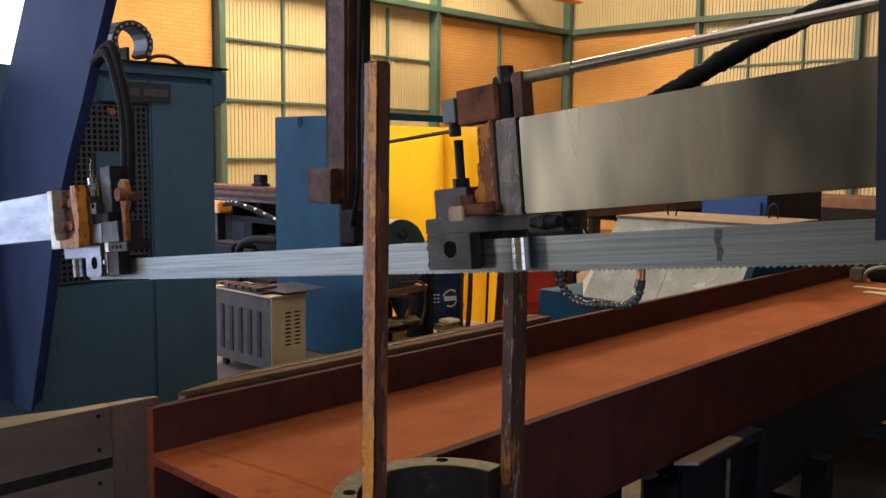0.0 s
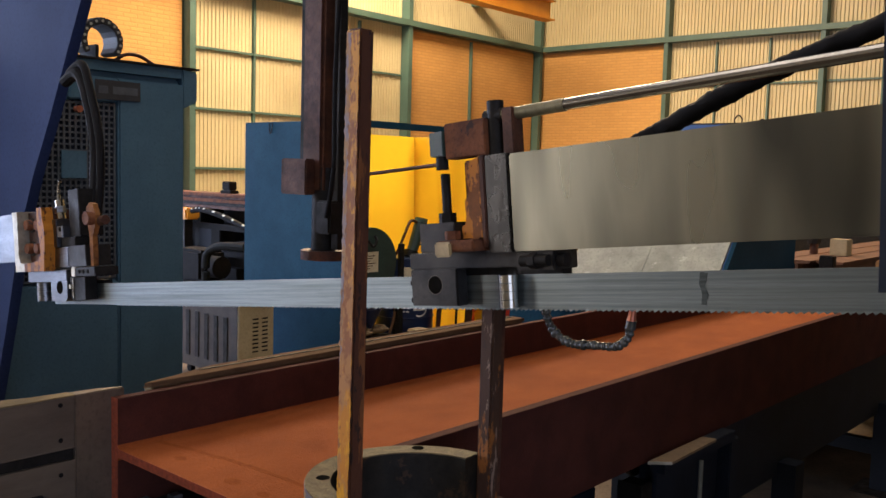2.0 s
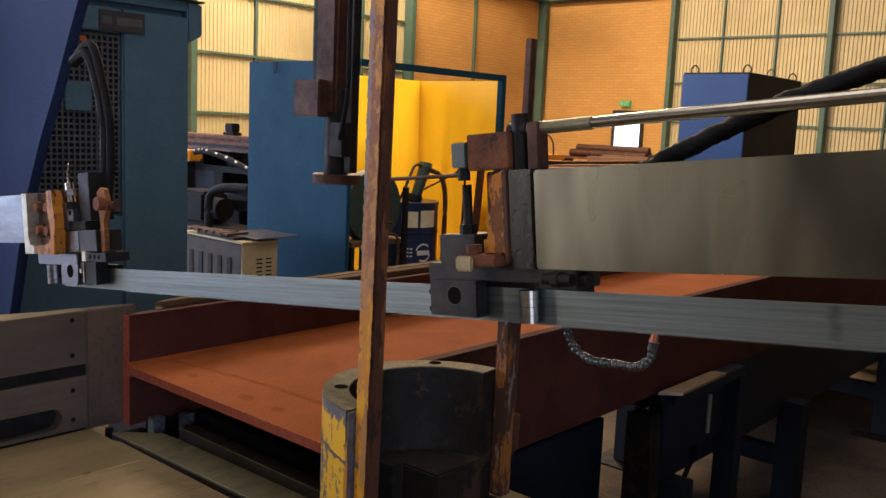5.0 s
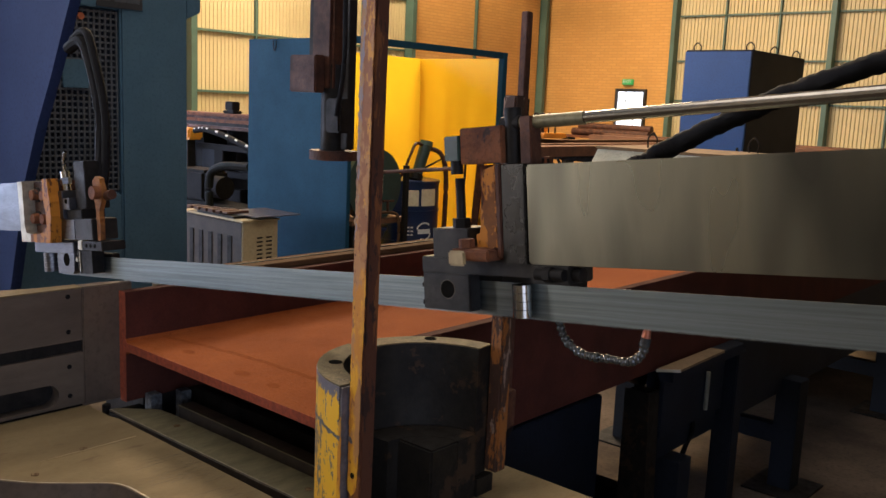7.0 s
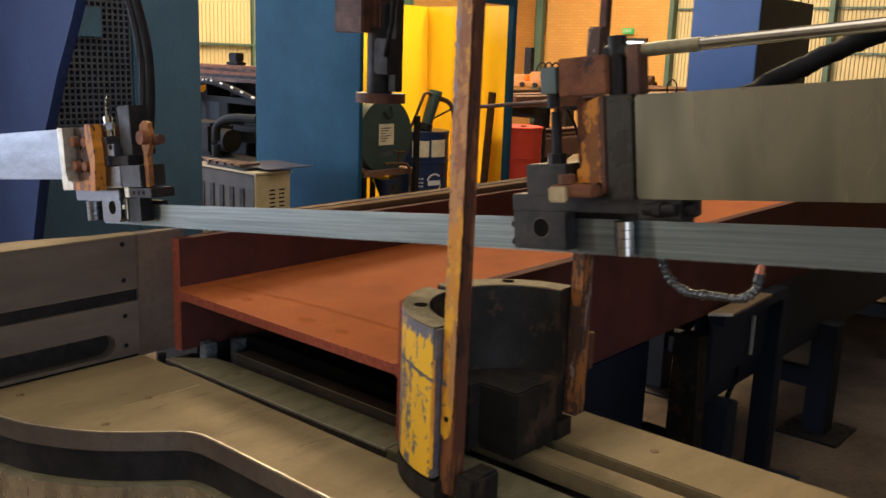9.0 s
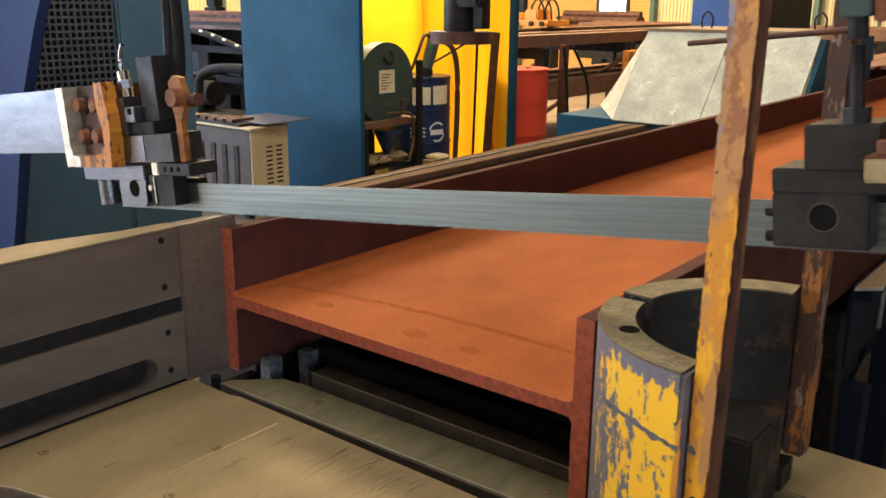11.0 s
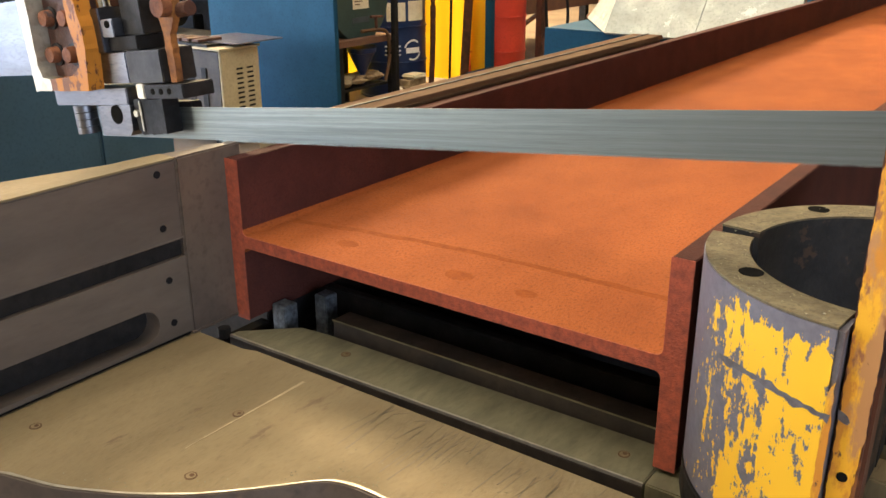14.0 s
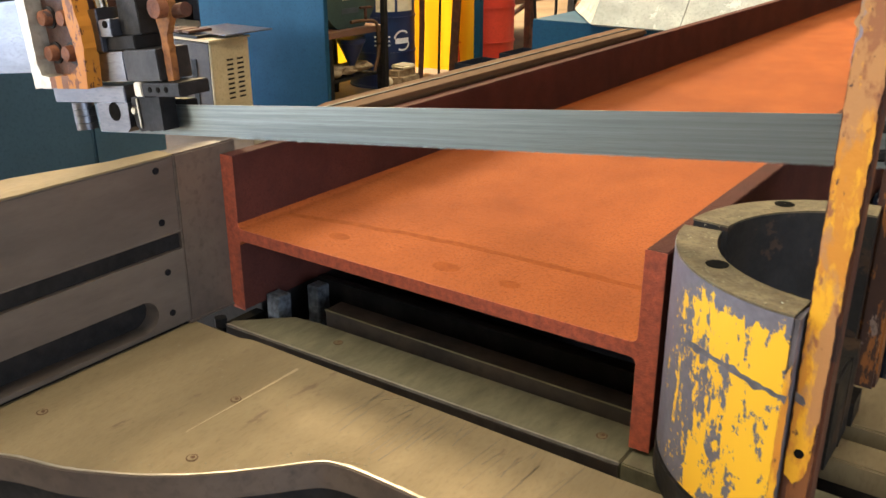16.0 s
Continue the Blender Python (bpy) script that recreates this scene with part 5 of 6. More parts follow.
block("base_plate", (0.30, 0.54), (1.85, 2.12), (0, 0.011), M["blue_dark"], stop_stand)
bar("bolt", (0.422, 1.78, 0.56), (0.422, 1.78, 0.70), 0.008, M["galv"], stop_stand)
bm = bmesh.new()
prism(bm, [(0.325, 0.0), (0.43, 0.0), (0.405, 0.70), (0.325, 0.70)], "y", 1.375, 1.455)
part("support", bm, M["jaw_steel"], stop_stand, "dark brown support leg", bevel=0.004)
block("low_box", (0.36, 0.46), (1.53, 1.62), (0.0, 0.44), M["blue_dark"], stop_stand, "dark blue box section")
loose_cable = thing("loose_cable", (0.4, 1.6, 0.4), "black cable looped under the stand", "cable")
hose("cable", [(0.28, 1.46, 0.60), (0.34, 1.56, 0.62), (0.39, 1.68, 0.58), (0.40, 1.74, 0.50), (0.38, 1.72, 0.40), (0.35, 1.70, 0.2), (0.30, 1.68, 0.012)], 0.009, M["black"], loose_cable)

hall_rack = thing("stock_rack", (1.6, 3.2, 0), "dark blue steel stock rack with bars", "rack")
for y in (2.2, 3.4, 4.6):
    for x in (1.15, 2.1):
        block("upright", (x - 0.05, x + 0.05), (y - 0.05, y + 0.05), (0, 1.0), M["blue_dark"], hall_rack)
    for z in (0.35, 0.7):
        block("arm", (1.201, 2.049), (y - 0.035, y + 0.035), (z - 0.05, z), M["blue_dark"], hall_rack)
rng = random.Random(5)
for z in (0.352, 0.702):
    for k in range(6):
        x = 1.26 + 0.13 * k
        h = rng.uniform(0.05, 0.11)
        block("stock_bar", (x - 0.05, x + 0.05), (1.9 + rng.uniform(-0.2, 0.2), 5.0), (z, z + h), M[rng.choice(("dark_steel", "stock", "rail"))], hall_rack)
far_clamp = thing("beam_clamp", (-0.25, 5.3, 0.9435), "small steel clamp standing on the beam web", "clamp")
block("jaw", (-0.335, -0.255), (5.10, 5.20), (0.9435, 1.035), M["strip"], far_clamp, bevel=0.008)
block("body", (-0.25, -0.02), (5.18, 5.36), (0.9435, 1.03), M["dark_steel"], far_clamp, bevel=0.02)
hose("handle", [(-0.24, 5.12, 0.955), (-0.22, 5.10, 1.02), (-0.16, 5.14, 1.05), (-0.02, 5.2, 1.065)], 0.011, M["galv"], far_clamp, "bent bright handle")
for k, (x0, x1, y0, y1) in enumerate(((-0.20, 0.075, 4.78, 4.84), (-0.07, 0.18, 4.57, 4.66))):
    lath = thing("timber_lath", (x0, y0, 0.9435), "thin pale timber lath lying on the beam web", "lath", group="laths on the beam")
    block("lath", (x0, x1), (y0, y1), (0.9437, 0.9537), M["cream"], lath, bevel=0.002)
end_stop = thing("end_stop", (-0.45, 5.66, 0), "black steel post at the end of the beam", "post")
block("post", (-0.50, -0.40), (5.61, 5.69), (0, 1.16), M["dark_steel"], end_stop, bevel=0.006)
sleepers = thing("timber_stack", (0.0, 6.1, 0), "orange brown timbers stacked past the beam's end", "timber")
for k, (x0, x1, y0, y1, z0, z1) in enumerate(((-0.28, 0.30, 5.75, 5.90, 0.775, 0.93), (-0.20, 0.42, 5.95, 6.12, 0.775, 1.05), (-0.26, 0.40, 6.16, 6.32, 0.775, 1.11))):
    block("timber", (x0, x1), (y0, y1), (z0, z1), M["timber"], sleepers, bevel=0.006)

chip_guard = thing("conveyor_hopper", (-1.1, 4.3, 0), "galvanised sloping hopper cover on a blue base", "hopper")
bm = bmesh.new()
prism(bm, [(3.8, 0.83), (4.2, 1.34), (4.215, 1.33), (3.815, 0.82)], "x", -1.6, -1.072)
part("sloping_sheet", bm, M["galv"], chip_guard, "dull galvanised sheet")
bm = bmesh.new()
prism(bm, [(3.8, 0.83), (4.2, 1.34), (4.215, 1.33), (3.815, 0.82)], "x", -1.068, -0.56)
part("sloping_sheet", bm, M["galv"], chip_guard, "dull galvanised sheet")
bm = bmesh.new()
side_v = [bm.verts.new(p) for p in ((-1.602, 3.8, 0.83), (-1.602, 4.2, 1.34), (-1.75, 4.6, 1.3), (-2.05, 4.45, 0.83))]
bm.faces.new(side_v)
back_v = [bm.verts.new((v.co.x + 0.004, v.co.y + 0.012, v.co.z)) for v in side_v]
bm.faces.new(list(reversed(back_v)))
for a in range(4):
    bm.faces.new((side_v[a], side_v[(a + 1) % 4], back_v[(a + 1) % 4], back_v[a]))
part("side_sheet", bm, M["galv"], chip_guard)
bm = bmesh.new()
prism(bm, [(3.82, 0.80), (4.21, 1.32), (5.2, 1.32), (5.2, 0.3), (3.82, 0.3)], "x", -0.555, -0.53)
part("end_panel", bm, M["panel_blue"], chip_guard, "blue end panel")
block("base", (-2.05, -0.556), (3.9, 5.2), (0.05, 0.819), M["panel_blue"], chip_guard, "blue base", bevel=0.004)
block("top_board", (-1.62, -0.5), (4.2, 4.95), (1.341, 1.36), M["board"], chip_guard, "brown board on top")
for x, y in ((-1.35, 4.5), (-0.75, 4.8)):
    hose("lifting_eye", [(x - 0.03, y, 1.36), (x - 0.035, y, 1.42), (x, y, 1.46), (x + 0.035, y, 1.42), (x + 0.03, y, 1.36)], 0.006, M["dark_steel"], chip_guard)

# ---- machine cabinet ----
cabinet = thing("machine_cabinet", (-3.3, 1.2, 0), "tall teal blue machine cabinet with a perforated guard", "cabinet")
block("body", (-4.3, -3.36), (0.22, 2.05), (0.05, 2.24), M["blue"], cabinet, bevel=0.015)
block("front_panel", (-3.359, -3.3), (1.60, 2.05), (0.06, 2.2), M["blue"], cabinet, bevel=0.012)
block("lower_panel", (-3.359, -3.3), (0.22, 1.598), (0.06, 0.985), M["blue"], cabinet, bevel=0.012)
block("upper_panel", (-3.359, -3.3), (1.3, 1.598), (2.06, 2.2), M["blue"], cabinet, bevel=0.008)
bm = bmesh.new()
prism(bm, [(2.052, 2.05), (2.16, 2.1), (2.16, 2.29), (2.052, 2.3)], "x", -4.3, -3.32)
part("hood", bm, M["blue"], cabinet, bevel=0.008)
block("top_lid", (-4.3, -3.31), (1.3, 2.17), (2.302, 2.315), M["dark_steel"], cabinet)
block("top_box", (-4.3, -3.33), (1.3, 2.05), (2.241, 2.3), M["blue"], cabinet)
plate = block("name_plate", (-3.299, -3.292), (1.45, 1.74), (2.07, 2.185), M["black_paint"], cabinet, "dark maker's plate")
for k, (y0, y1) in enumerate(((1.47, 1.53), (1.56, 1.72))):
    block("letter_bar", (-3.2918, -3.2905), (y0, y1), (2.105, 2.15), M["grille"], plate, "raised bar", bevel=0)
bm = bmesh.new()
PIT = 0.0345
for i in range(22):
    y = 0.86 + i * PIT
    box(bm, (-3.33, -3.318), (y - 0.0055, y + 0.0055), (1.0, 2.05))
for k in range(31):
    z = 1.005 + k * PIT
    box(bm, (-3.3295, -3.3175), (0.854, 1.590), (z - 0.0055, z + 0.0055))
tagged(part("perforated_guard", bm, M["grille"], cabinet, "grey square hole guard mesh"), kind="stuff")
block("guard_back", (-3.358, -3.345), (0.84, 1.598), (0.99, 2.055), M["blue_dark"], cabinet, bevel=0)
block("switch_cover", (-3.316, -3.30), (1.25, 1.40), (1.6, 1.76), M["blue"], cabinet)
bar("fitting", (-3.28, 1.33, 2.0), (-3.24, 1.33, 2.0), 0.02, M["copper"], cabinet)
energy_chain = thing("energy_chain", (-3.5, 1.6, 2.3), "looped grey plastic energy chain on the cabinet", "cable chain")
for k in range(13):
    a = radians(-30 + 20 * k)
    bm = bmesh.new()
    box(bm, (-0.09, 0.09), (-0.021, 0.021), (-0.02, 0.02), Matrix.Translation((-3.5, 1.56 + 0.115 * math.cos(a), 2.43 + 0.115 * math.sin(a))) @ Euler((a + math.pi / 2, 0, 0)).to_matrix().to_4x4())
    link = part("link", bm, M["black_paint"], energy_chain, bevel=0.004)
    c = Vector((-3.411, 1.56 + 0.115 * math.cos(a), 2.43 + 0.115 * math.sin(a)))
    bar("pin", c, c + Vector((0.005, 0, 0)), 0.009, M["galv"], link, "bright link pin", n=10)
hose("cable", [(-3.5, 1.68, 2.32), (-3.5, 1.75, 2.37), (-3.5, 1.85, 2.375), (-3.5, 1.95, 2.33)], 0.012, M["rust_steel"], energy_chain)
for y in (1.15, 1.52):
    block("bracket", (-3.6, -3.4), (y - 0.01, y + 0.01), (2.317, 2.4), M["dark_steel"], energy_chain)

# ---- between cabinet and booth ----
bench_beam = thing("stacked_beam", (-6.5, 4.6, 0), "rusty steel beams stacked on a dark rack", "steel stack")
for y0, y1, z0, z1, m in ((4.45, 4.75, 1.366, 1.40, "rust_orange"), (4.49, 4.74, 1.338, 1.365, "rust_steel"), (4.44, 4.75, 1.304, 1.337, "rust_orange"), (4.47, 4.74, 1.269, 1.303, "dark_steel")):
    block("beam", (-9, -4.9), (y0, y1), (z0, z1), M[m], bench_beam, bevel=0.004)
# Black sheet added to stand for the darkness behind the rack.
block("dark_backing", (-9, -4.9), (4.82, 4.86), (0, 1.3), M["black"], bench_beam)
block("beam", (-9, -4.95), (4.40, 4.80), (1.235, 1.268), M["rust_steel"], bench_beam)
lug = block("lug", (-6.47, -6.27), (4.5, 4.62), (1.402, 1.435), M["black"], bench_beam, bevel=0.01)
block("lug_head", (-6.44, -6.30), (4.51, 4.61), (1.436, 1.53), M["black"], lug, bevel=0.01)
for x in (-8.5, -6.8, -5.2):
    block("upright", (x - 0.06, x + 0.06), (4.45, 4.75), (0, 1.234), M["black"], bench_beam)
for z in (0.35, 0.75, 1.02):
    block("shelf_bar", (-9, -4.95), (4.35, 4.42), (z, z + 0.06), M["black"], bench_beam)
rng = random.Random(8)
for k in range(16):
    x = -8.4 + 0.22 * k
    z = rng.choice((0.412, 0.812))
    block("scrap", (x, x + rng.uniform(0.12, 0.3)), (4.36, 4.36 + rng.uniform(0.1, 0.3)), (z, z + rng.uniform(0.08, 0.28)), M[rng.choice(("rust_steel", "black", "black", "blue_dark"))], bench_beam, bevel=0.01)
end_box = thing("orange_motor", (-6.95, 4.1, 1.1), "orange motor end cover", "motor")
block("cover", (-7.05, -6.64), (4.2, 4.38), (1.11, 1.232), M["crane"], end_box, bevel=0.02)
block("bracket", (-6.8, -6.7), (4.22, 4.32), (0.0, 1.109), M["dark_steel"], end_box)
guard_chain = thing("marked_cable", (-6.4, 4.2, 1.0), "sagging black cable with white marks", "cable")
block("post", (-5.40, -5.35), (4.13, 4.17), (0, 1.06), M["dark_steel"], guard_chain)
path_ = smooth_path([(-6.45, 4.15, 1.215), (-6.33, 4.15, 1.232), (-6.217, 4.15, 1.232), (-5.931, 4.15, 1.19), (-5.665, 4.15, 1.13), (-5.4, 4.15, 1.06)], 5)
hose("cable", [tuple(q) for q in path_], 0.028, M["black"], guard_chain)
for k in range(1, len(path_) - 1, 3):
    lift = Vector((0.0, -0.016, 0.018))
    bar("white_mark", path_[k] + lift, path_[k] * 0.4 + path_[k + 1] * 0.6 + lift, 0.011, M["white"], guard_chain, n=8)
dark_lathe = thing("old_machine", (-5.6, 3.95, 0), "dark oily machine among scrap", "machine")
block("body", (-6.4, -5.15), (3.8, 4.15), (0, 0.55), M["black"], dark_lathe, bevel=0.02)
block("head", (-6.3, -5.8), (3.82, 4.12), (0.551, 0.86), M["black"], dark_lathe, bevel=0.03)
bar("chuck", (-5.8, 3.95, 0.7), (-5.62, 3.95, 0.7), 0.11, M["black"], dark_lathe, n=24)
hose("hood_arch", [(-5.606, 3.76, 0.5), (-5.606, 3.76, 0.78), (-5.56, 3.76, 0.87), (-5.44, 3.76, 0.925), (-5.28, 3.76, 0.95), (-5.0, 3.78, 0.955)], 0.04, M["hood"], dark_lathe, "dusty grey rounded hood")

welder = thing("welding_machine", (-4.2, 3.07, 0), "cream cased welding machine with side vents", "welding machine")
block("front", (-3.9, -3.88), (2.9, 3.235), (0.06, 0.64), M["cream"], welder, "cream panel", bevel=0.006)
block("case", (-4.7, -3.901), (2.905, 3.23), (0.06, 0.63), M["welder_side"], welder, "brown case with shade put into the colour", bevel=0.008)
block("lid", (-4.72, -3.87), (2.89, 3.245), (0.641, 0.655), M["cream"], welder)
for k in range(9):
    for y in (3.03, 3.12):
        block("vent_slot", (-3.8799, -3.8785), (y, y + 0.055), (0.25 + 0.032 * k, 0.262 + 0.032 * k), M["black"], welder, bevel=0)
for k in range(5):
    block("louvre", (-4.6 + 0.13 * k, -4.55 + 0.13 * k), (2.898, 2.9045), (0.15, 0.52), M["dark_steel"], welder, bevel=0)
for x in (-4.6, -4.0):
    for y in (2.95, 3.19):
        bar("castor", (x, y - 0.02, 0.03), (x, y + 0.02, 0.03), 0.03, M["black"], welder)
plates = thing("scrap_plates", (-4.0, 3.1, 0.66), "thin steel offcut plates lying on the welder", "steel plates")
block("plate", (-4.3, -3.83), (3.0, 3.42), (0.675, 0.683), M["grey_steel"], plates, turn=None)
block("plate", (-4.5, -4.0), (2.9, 3.2), (0.656, 0.674), M["dark_steel"], plates)
for k in range(6):
    block("offcut", (-4.65 + 0.1 * k, -4.58 + 0.1 * k), (2.9, 3.0 + 0.02 * k), (0.684 if k > 3 else 0.675, 0.70), M["rust_steel"], plates)

# ---- the welding booth ----
booth = thing("welding_booth", (-3.6, 4.7, 0), "blue framed welding booth with yellow curtains", "welding booth")
block("side_panel", (-4.96, -3.63), (3.73, 3.77), (0.02, 2.09), M["panel_blue"], booth, "blue steel sheet side", bevel=0.006)
block("post", (-3.62, -3.56), (5.6, 5.66), (0, 2.1), M["panel_blue"], booth)
block("top_rail", (-3.62, -3.56), (3.775, 5.595), (2.045, 2.1), M["panel_blue"], booth)
hose("hanging_loop", [(-4.6, 3.722, 2.08), (-4.6, 3.72, 2.03), (-4.58, 3.72, 1.99), (-4.56, 3.72, 2.03), (-4.56, 3.722, 2.08)], 0.004, M["dark_steel"], booth)


def curtain(name, x0, y0, x1, y1, seed):
    """A hanging sheet with shallow upright folds."""
    bm = bmesh.new()
    d = Vector((x1 - x0, y1 - y0, 0))
    nrm = Vector((-d.y, d.x, 0)).normalized()
    cols, rows2 = 60, 10
    grid = []
    for k in range(rows2 + 1):
        z = 0.05 + 2.0 * k / rows2
        row = []
        for i in range(cols + 1):
            u = i / cols
            f = noise.noise(Vector((u * 6 + seed, z * 0.25, seed))) * 0.05 * (1.2 - z / 2.5) + noise.noise(Vector((u * 2, z * 0.8, seed + 3))) * 0.05
            row.append(bm.verts.new(Vector((x0, y0, z)) + d * u + nrm * f))
        grid.append(row)
    for k in range(rows2):
        for i in range(cols):
            bm.faces.new((grid[k][i], grid[k][i + 1], grid[k + 1][i + 1], grid[k + 1][i]))
    return part(name, bm, M["yellow_curtain"], booth, "yellow translucent curtain", smooth=True)


curtain("curtain", -4.86, 5.72, -3.63, 5.70, 1)
curtain("curtain", -4.74, 3.80, -4.74, 5.80, 2)


def drum(name, x, y, material, label, h=0.88):
    d = thing(name, (x, y, 0), label, "drum")
    bm = bmesh.new()
    rod(bm, (x, y, 0.0), (x, y, h - 0.02), 0.285, 48)
    part("body", bm, material, d, smooth=True)
    bm = bmesh.new()
    rod(bm, (x, y, h - 0.0195), (x, y, h - 0.012), 0.27, 48)
    lid = part("lid", bm, material, d, smooth=True)
    bm = bmesh.new()
    rod(bm, (x + 0.12, y, h - 0.0115), (x + 0.12, y, h + 0.004), 0.03, 16)
    part("bung", bm, M["dark_steel"], lid)
    for z in (0.014, h * 0.34, h * 0.67, h - 0.02):
        bm = bmesh.new()
        rod(bm, (x, y, z - 0.013), (x, y, z + 0.013), 0.295, 48)
        part("hoop", bm, material, d, smooth=True, bevel=0.008)
    return d


DX, DY = -4.248, 5.11
navy_drum = drum("oil_drum", DX, DY, M["drum_navy"], "navy blue steel oil drum with white labels")
drum("oil_drum", -3.80, 6.02, M["drum_red"], "plain red steel drum on the floor", 0.92)


def on_drum(name, a0, a1, z0, z1, material, label):
    """A label that follows the drum's curve."""
    bm = bmesh.new()
    n = 8
    lo, hi = [], []
    for i in range(n + 1):
        a = radians(a0 + (a1 - a0) * i / n)
        lo.append(bm.verts.new((DX + 0.2875 * math.cos(a), DY + 0.2875 * math.sin(a), z0)))
        hi.append(bm.verts.new((DX + 0.2875 * math.cos(a), DY + 0.2875 * math.sin(a), z1)))
    for i in range(n):
        bm.faces.new((lo[i], lo[i + 1], hi[i + 1], hi[i]))
    part(name, bm, material, navy_drum, label)


on_drum("paper_label", -60, -28, 0.64, 0.79, M["paper"], "pale paper label")
on_drum("paper_label", -23, 12, 0.64, 0.80, M["paper"], "pale paper label")
for k in range(3):
    for j, (a, b) in enumerate(((-64, -57), (-55, -44), (-42, -37))):
        on_drum("small_print", a, b, 0.36 + 0.035 * k, 0.374 + 0.035 * k, M["white"], "small white print")
for ks in (range(0, 8), range(12, 19)):
    bm = bmesh.new()
    for k in ks:
        a0, a1 = radians(165 - 15 * k), radians(165 - 15 * (k + 1))
        ps = []
        for a, r in ((a0, 0.072), (a0, 0.088), (a1, 0.088), (a1, 0.072)):
            th = radians(-14) + r * math.cos(a) / 0.287
            ps.append(bm.verts.new((DX + 0.2876 * math.cos(th), DY + 0.2876 * math.sin(th), 0.40 + r * math.sin(a))))
        bm.faces.new(ps)
    part("swoosh", bm, M["white"], navy_drum, "white curved mark")
on_drum("word_bar", -28, 0, 0.375, 0.42, M["white"], "white word bar")

# cut-off machine with the round guard, on its stand
grinder = thing("cut_off_machine", (-3.95, 4.35, 0), "green cut-off machine with a round disc guard on a stand", "cut-off machine")
bar("disc_guard", (-3.99, 4.29, 0.875), (-3.88, 4.29, 0.875), 0.32, M["dark_green"], grinder, "round dark green disc guard", n=48)
block("rating_label", (-3.879, -3.877), (4.2, 4.38), (0.8, 0.98), M["paper"], grinder, "yellowed paper label", bevel=0)
for k in range(6):
    block("print_bar", (-3.8768, -3.8762), (4.22, 4.22 + 0.03 * (k % 3 + 2)), (0.83 + 0.022 * k, 0.838 + 0.022 * k), M["rail"], grinder, bevel=0)
block("letter_bar", (-3.879, -3.877), (4.19, 4.38), (0.70, 0.74), M["grille"], grinder, "grey raised letters", bevel=0)
hose("guard_handle", [(-3.875, 4.25, 1.08), (-3.84, 4.28, 1.03), (-3.84, 4.32, 1.08), (-3.875, 4.33, 1.12)], 0.012, M["dark_steel"], grinder)
hose("valve_pipe", [(-3.80, 4.20, 0.645), (-3.79, 4.36, 0.645), (-3.78, 4.45, 0.63), (-3.775, 4.485, 0.57), (-3.775, 4.49, 0.40), (-3.78, 4.44, 0.25)], 0.013, M["rail"], grinder, "bent brown pipe")
bar("valve_stem", (-3.79, 4.36, 0.64), (-3.79, 4.36, 0.74), 0.012, M["rust_steel"], grinder)
bar("valve_handle", (-3.79, 4.30, 0.745), (-3.79, 4.43, 0.74), 0.010, M["rust_steel"], grinder)
block("bed", (-4.35, -3.8), (3.95, 4.6), (0.545, 0.59), M["stock"], grinder)
block("tray", (-4.3, -3.85), (4.0, 4.56), (0.20, 0.22), M["dark_steel"], grinder)
for x in (-4.32, -3.83):
    for y in (3.98, 4.57):
        block("leg", (x - 0.02, x + 0.02), (y - 0.02, y + 0.02), (0, 0.544), M["dark_steel"], grinder)
block("post", (-3.79, -3.75), (4.535, 4.58), (0, 1.05), M["dark_steel"], grinder, "upright dark post")
hose("drive_belt_cover", [(-4.25, 4.15, 0.591), (-4.25, 4.15, 0.8), (-4.2, 4.25, 1.0)], 0.05, M["dark_green"], grinder)
funnel = thing("funnel", (-3.92, 4.33, 0.221), "navy plastic funnel standing on the tray", "funnel")
bm = bmesh.new()
rod(bm, (-3.92, 4.33, 0.305), (-3.92, 4.33, 0.47), 0.028, 24, 0.105)
rod(bm, (-3.92, 4.33, 0.4702), (-3.92, 4.33, 0.505), 0.112, 24, 0.115)
part("bowl", bm, M["drum_navy"], funnel, smooth=True, bevel=0.004)
bar("spout", (-3.92, 4.33, 0.221), (-3.92, 4.33, 0.3048), 0.016, M["drum_navy"], funnel, r2=0.026)
rags = thing("rags", (-3.8, 4.3, 0.2), "pale rags heaped on the tray", "rags")
bm = bmesh.new()
rng = random.Random(3)
for k in range(16):
    c = Vector((-3.98 + rng.uniform(-0.12, 0.10), 4.27 + rng.uniform(-0.2, 0.2), 0.25 + rng.uniform(0, 0.03)))
    vs = bmesh.ops.create_icosphere(bm, subdivisions=3, radius=rng.uniform(0.045, 0.065), matrix=Matrix.Translation(c) @ Matrix.Diagonal((1.2, 1.2, 0.6, 1)))["verts"]
    for v in vs:
        v.co += Vector((1, 1, 0.5)) * noise.noise(v.co * 26) * 0.035
part("cloth", bm, M["rag"], rags, smooth=True)
white_can = thing("plastic_can", (-3.83, 4.85, 0), "dirty cream plastic can lying on the floor", "plastic can")
block("body", (-3.95, -3.74), (4.70, 5.02), (0.0, 0.20), M["rag"], white_can, bevel=0.05)
block("upper_body", (-3.92, -3.77), (4.80, 4.98), (0.201, 0.235), M["paper"], white_can, bevel=0.015)
bar("neck", (-3.84, 4.66, 0.12), (-3.84, 4.699, 0.12), 0.035, M["paper"], white_can)

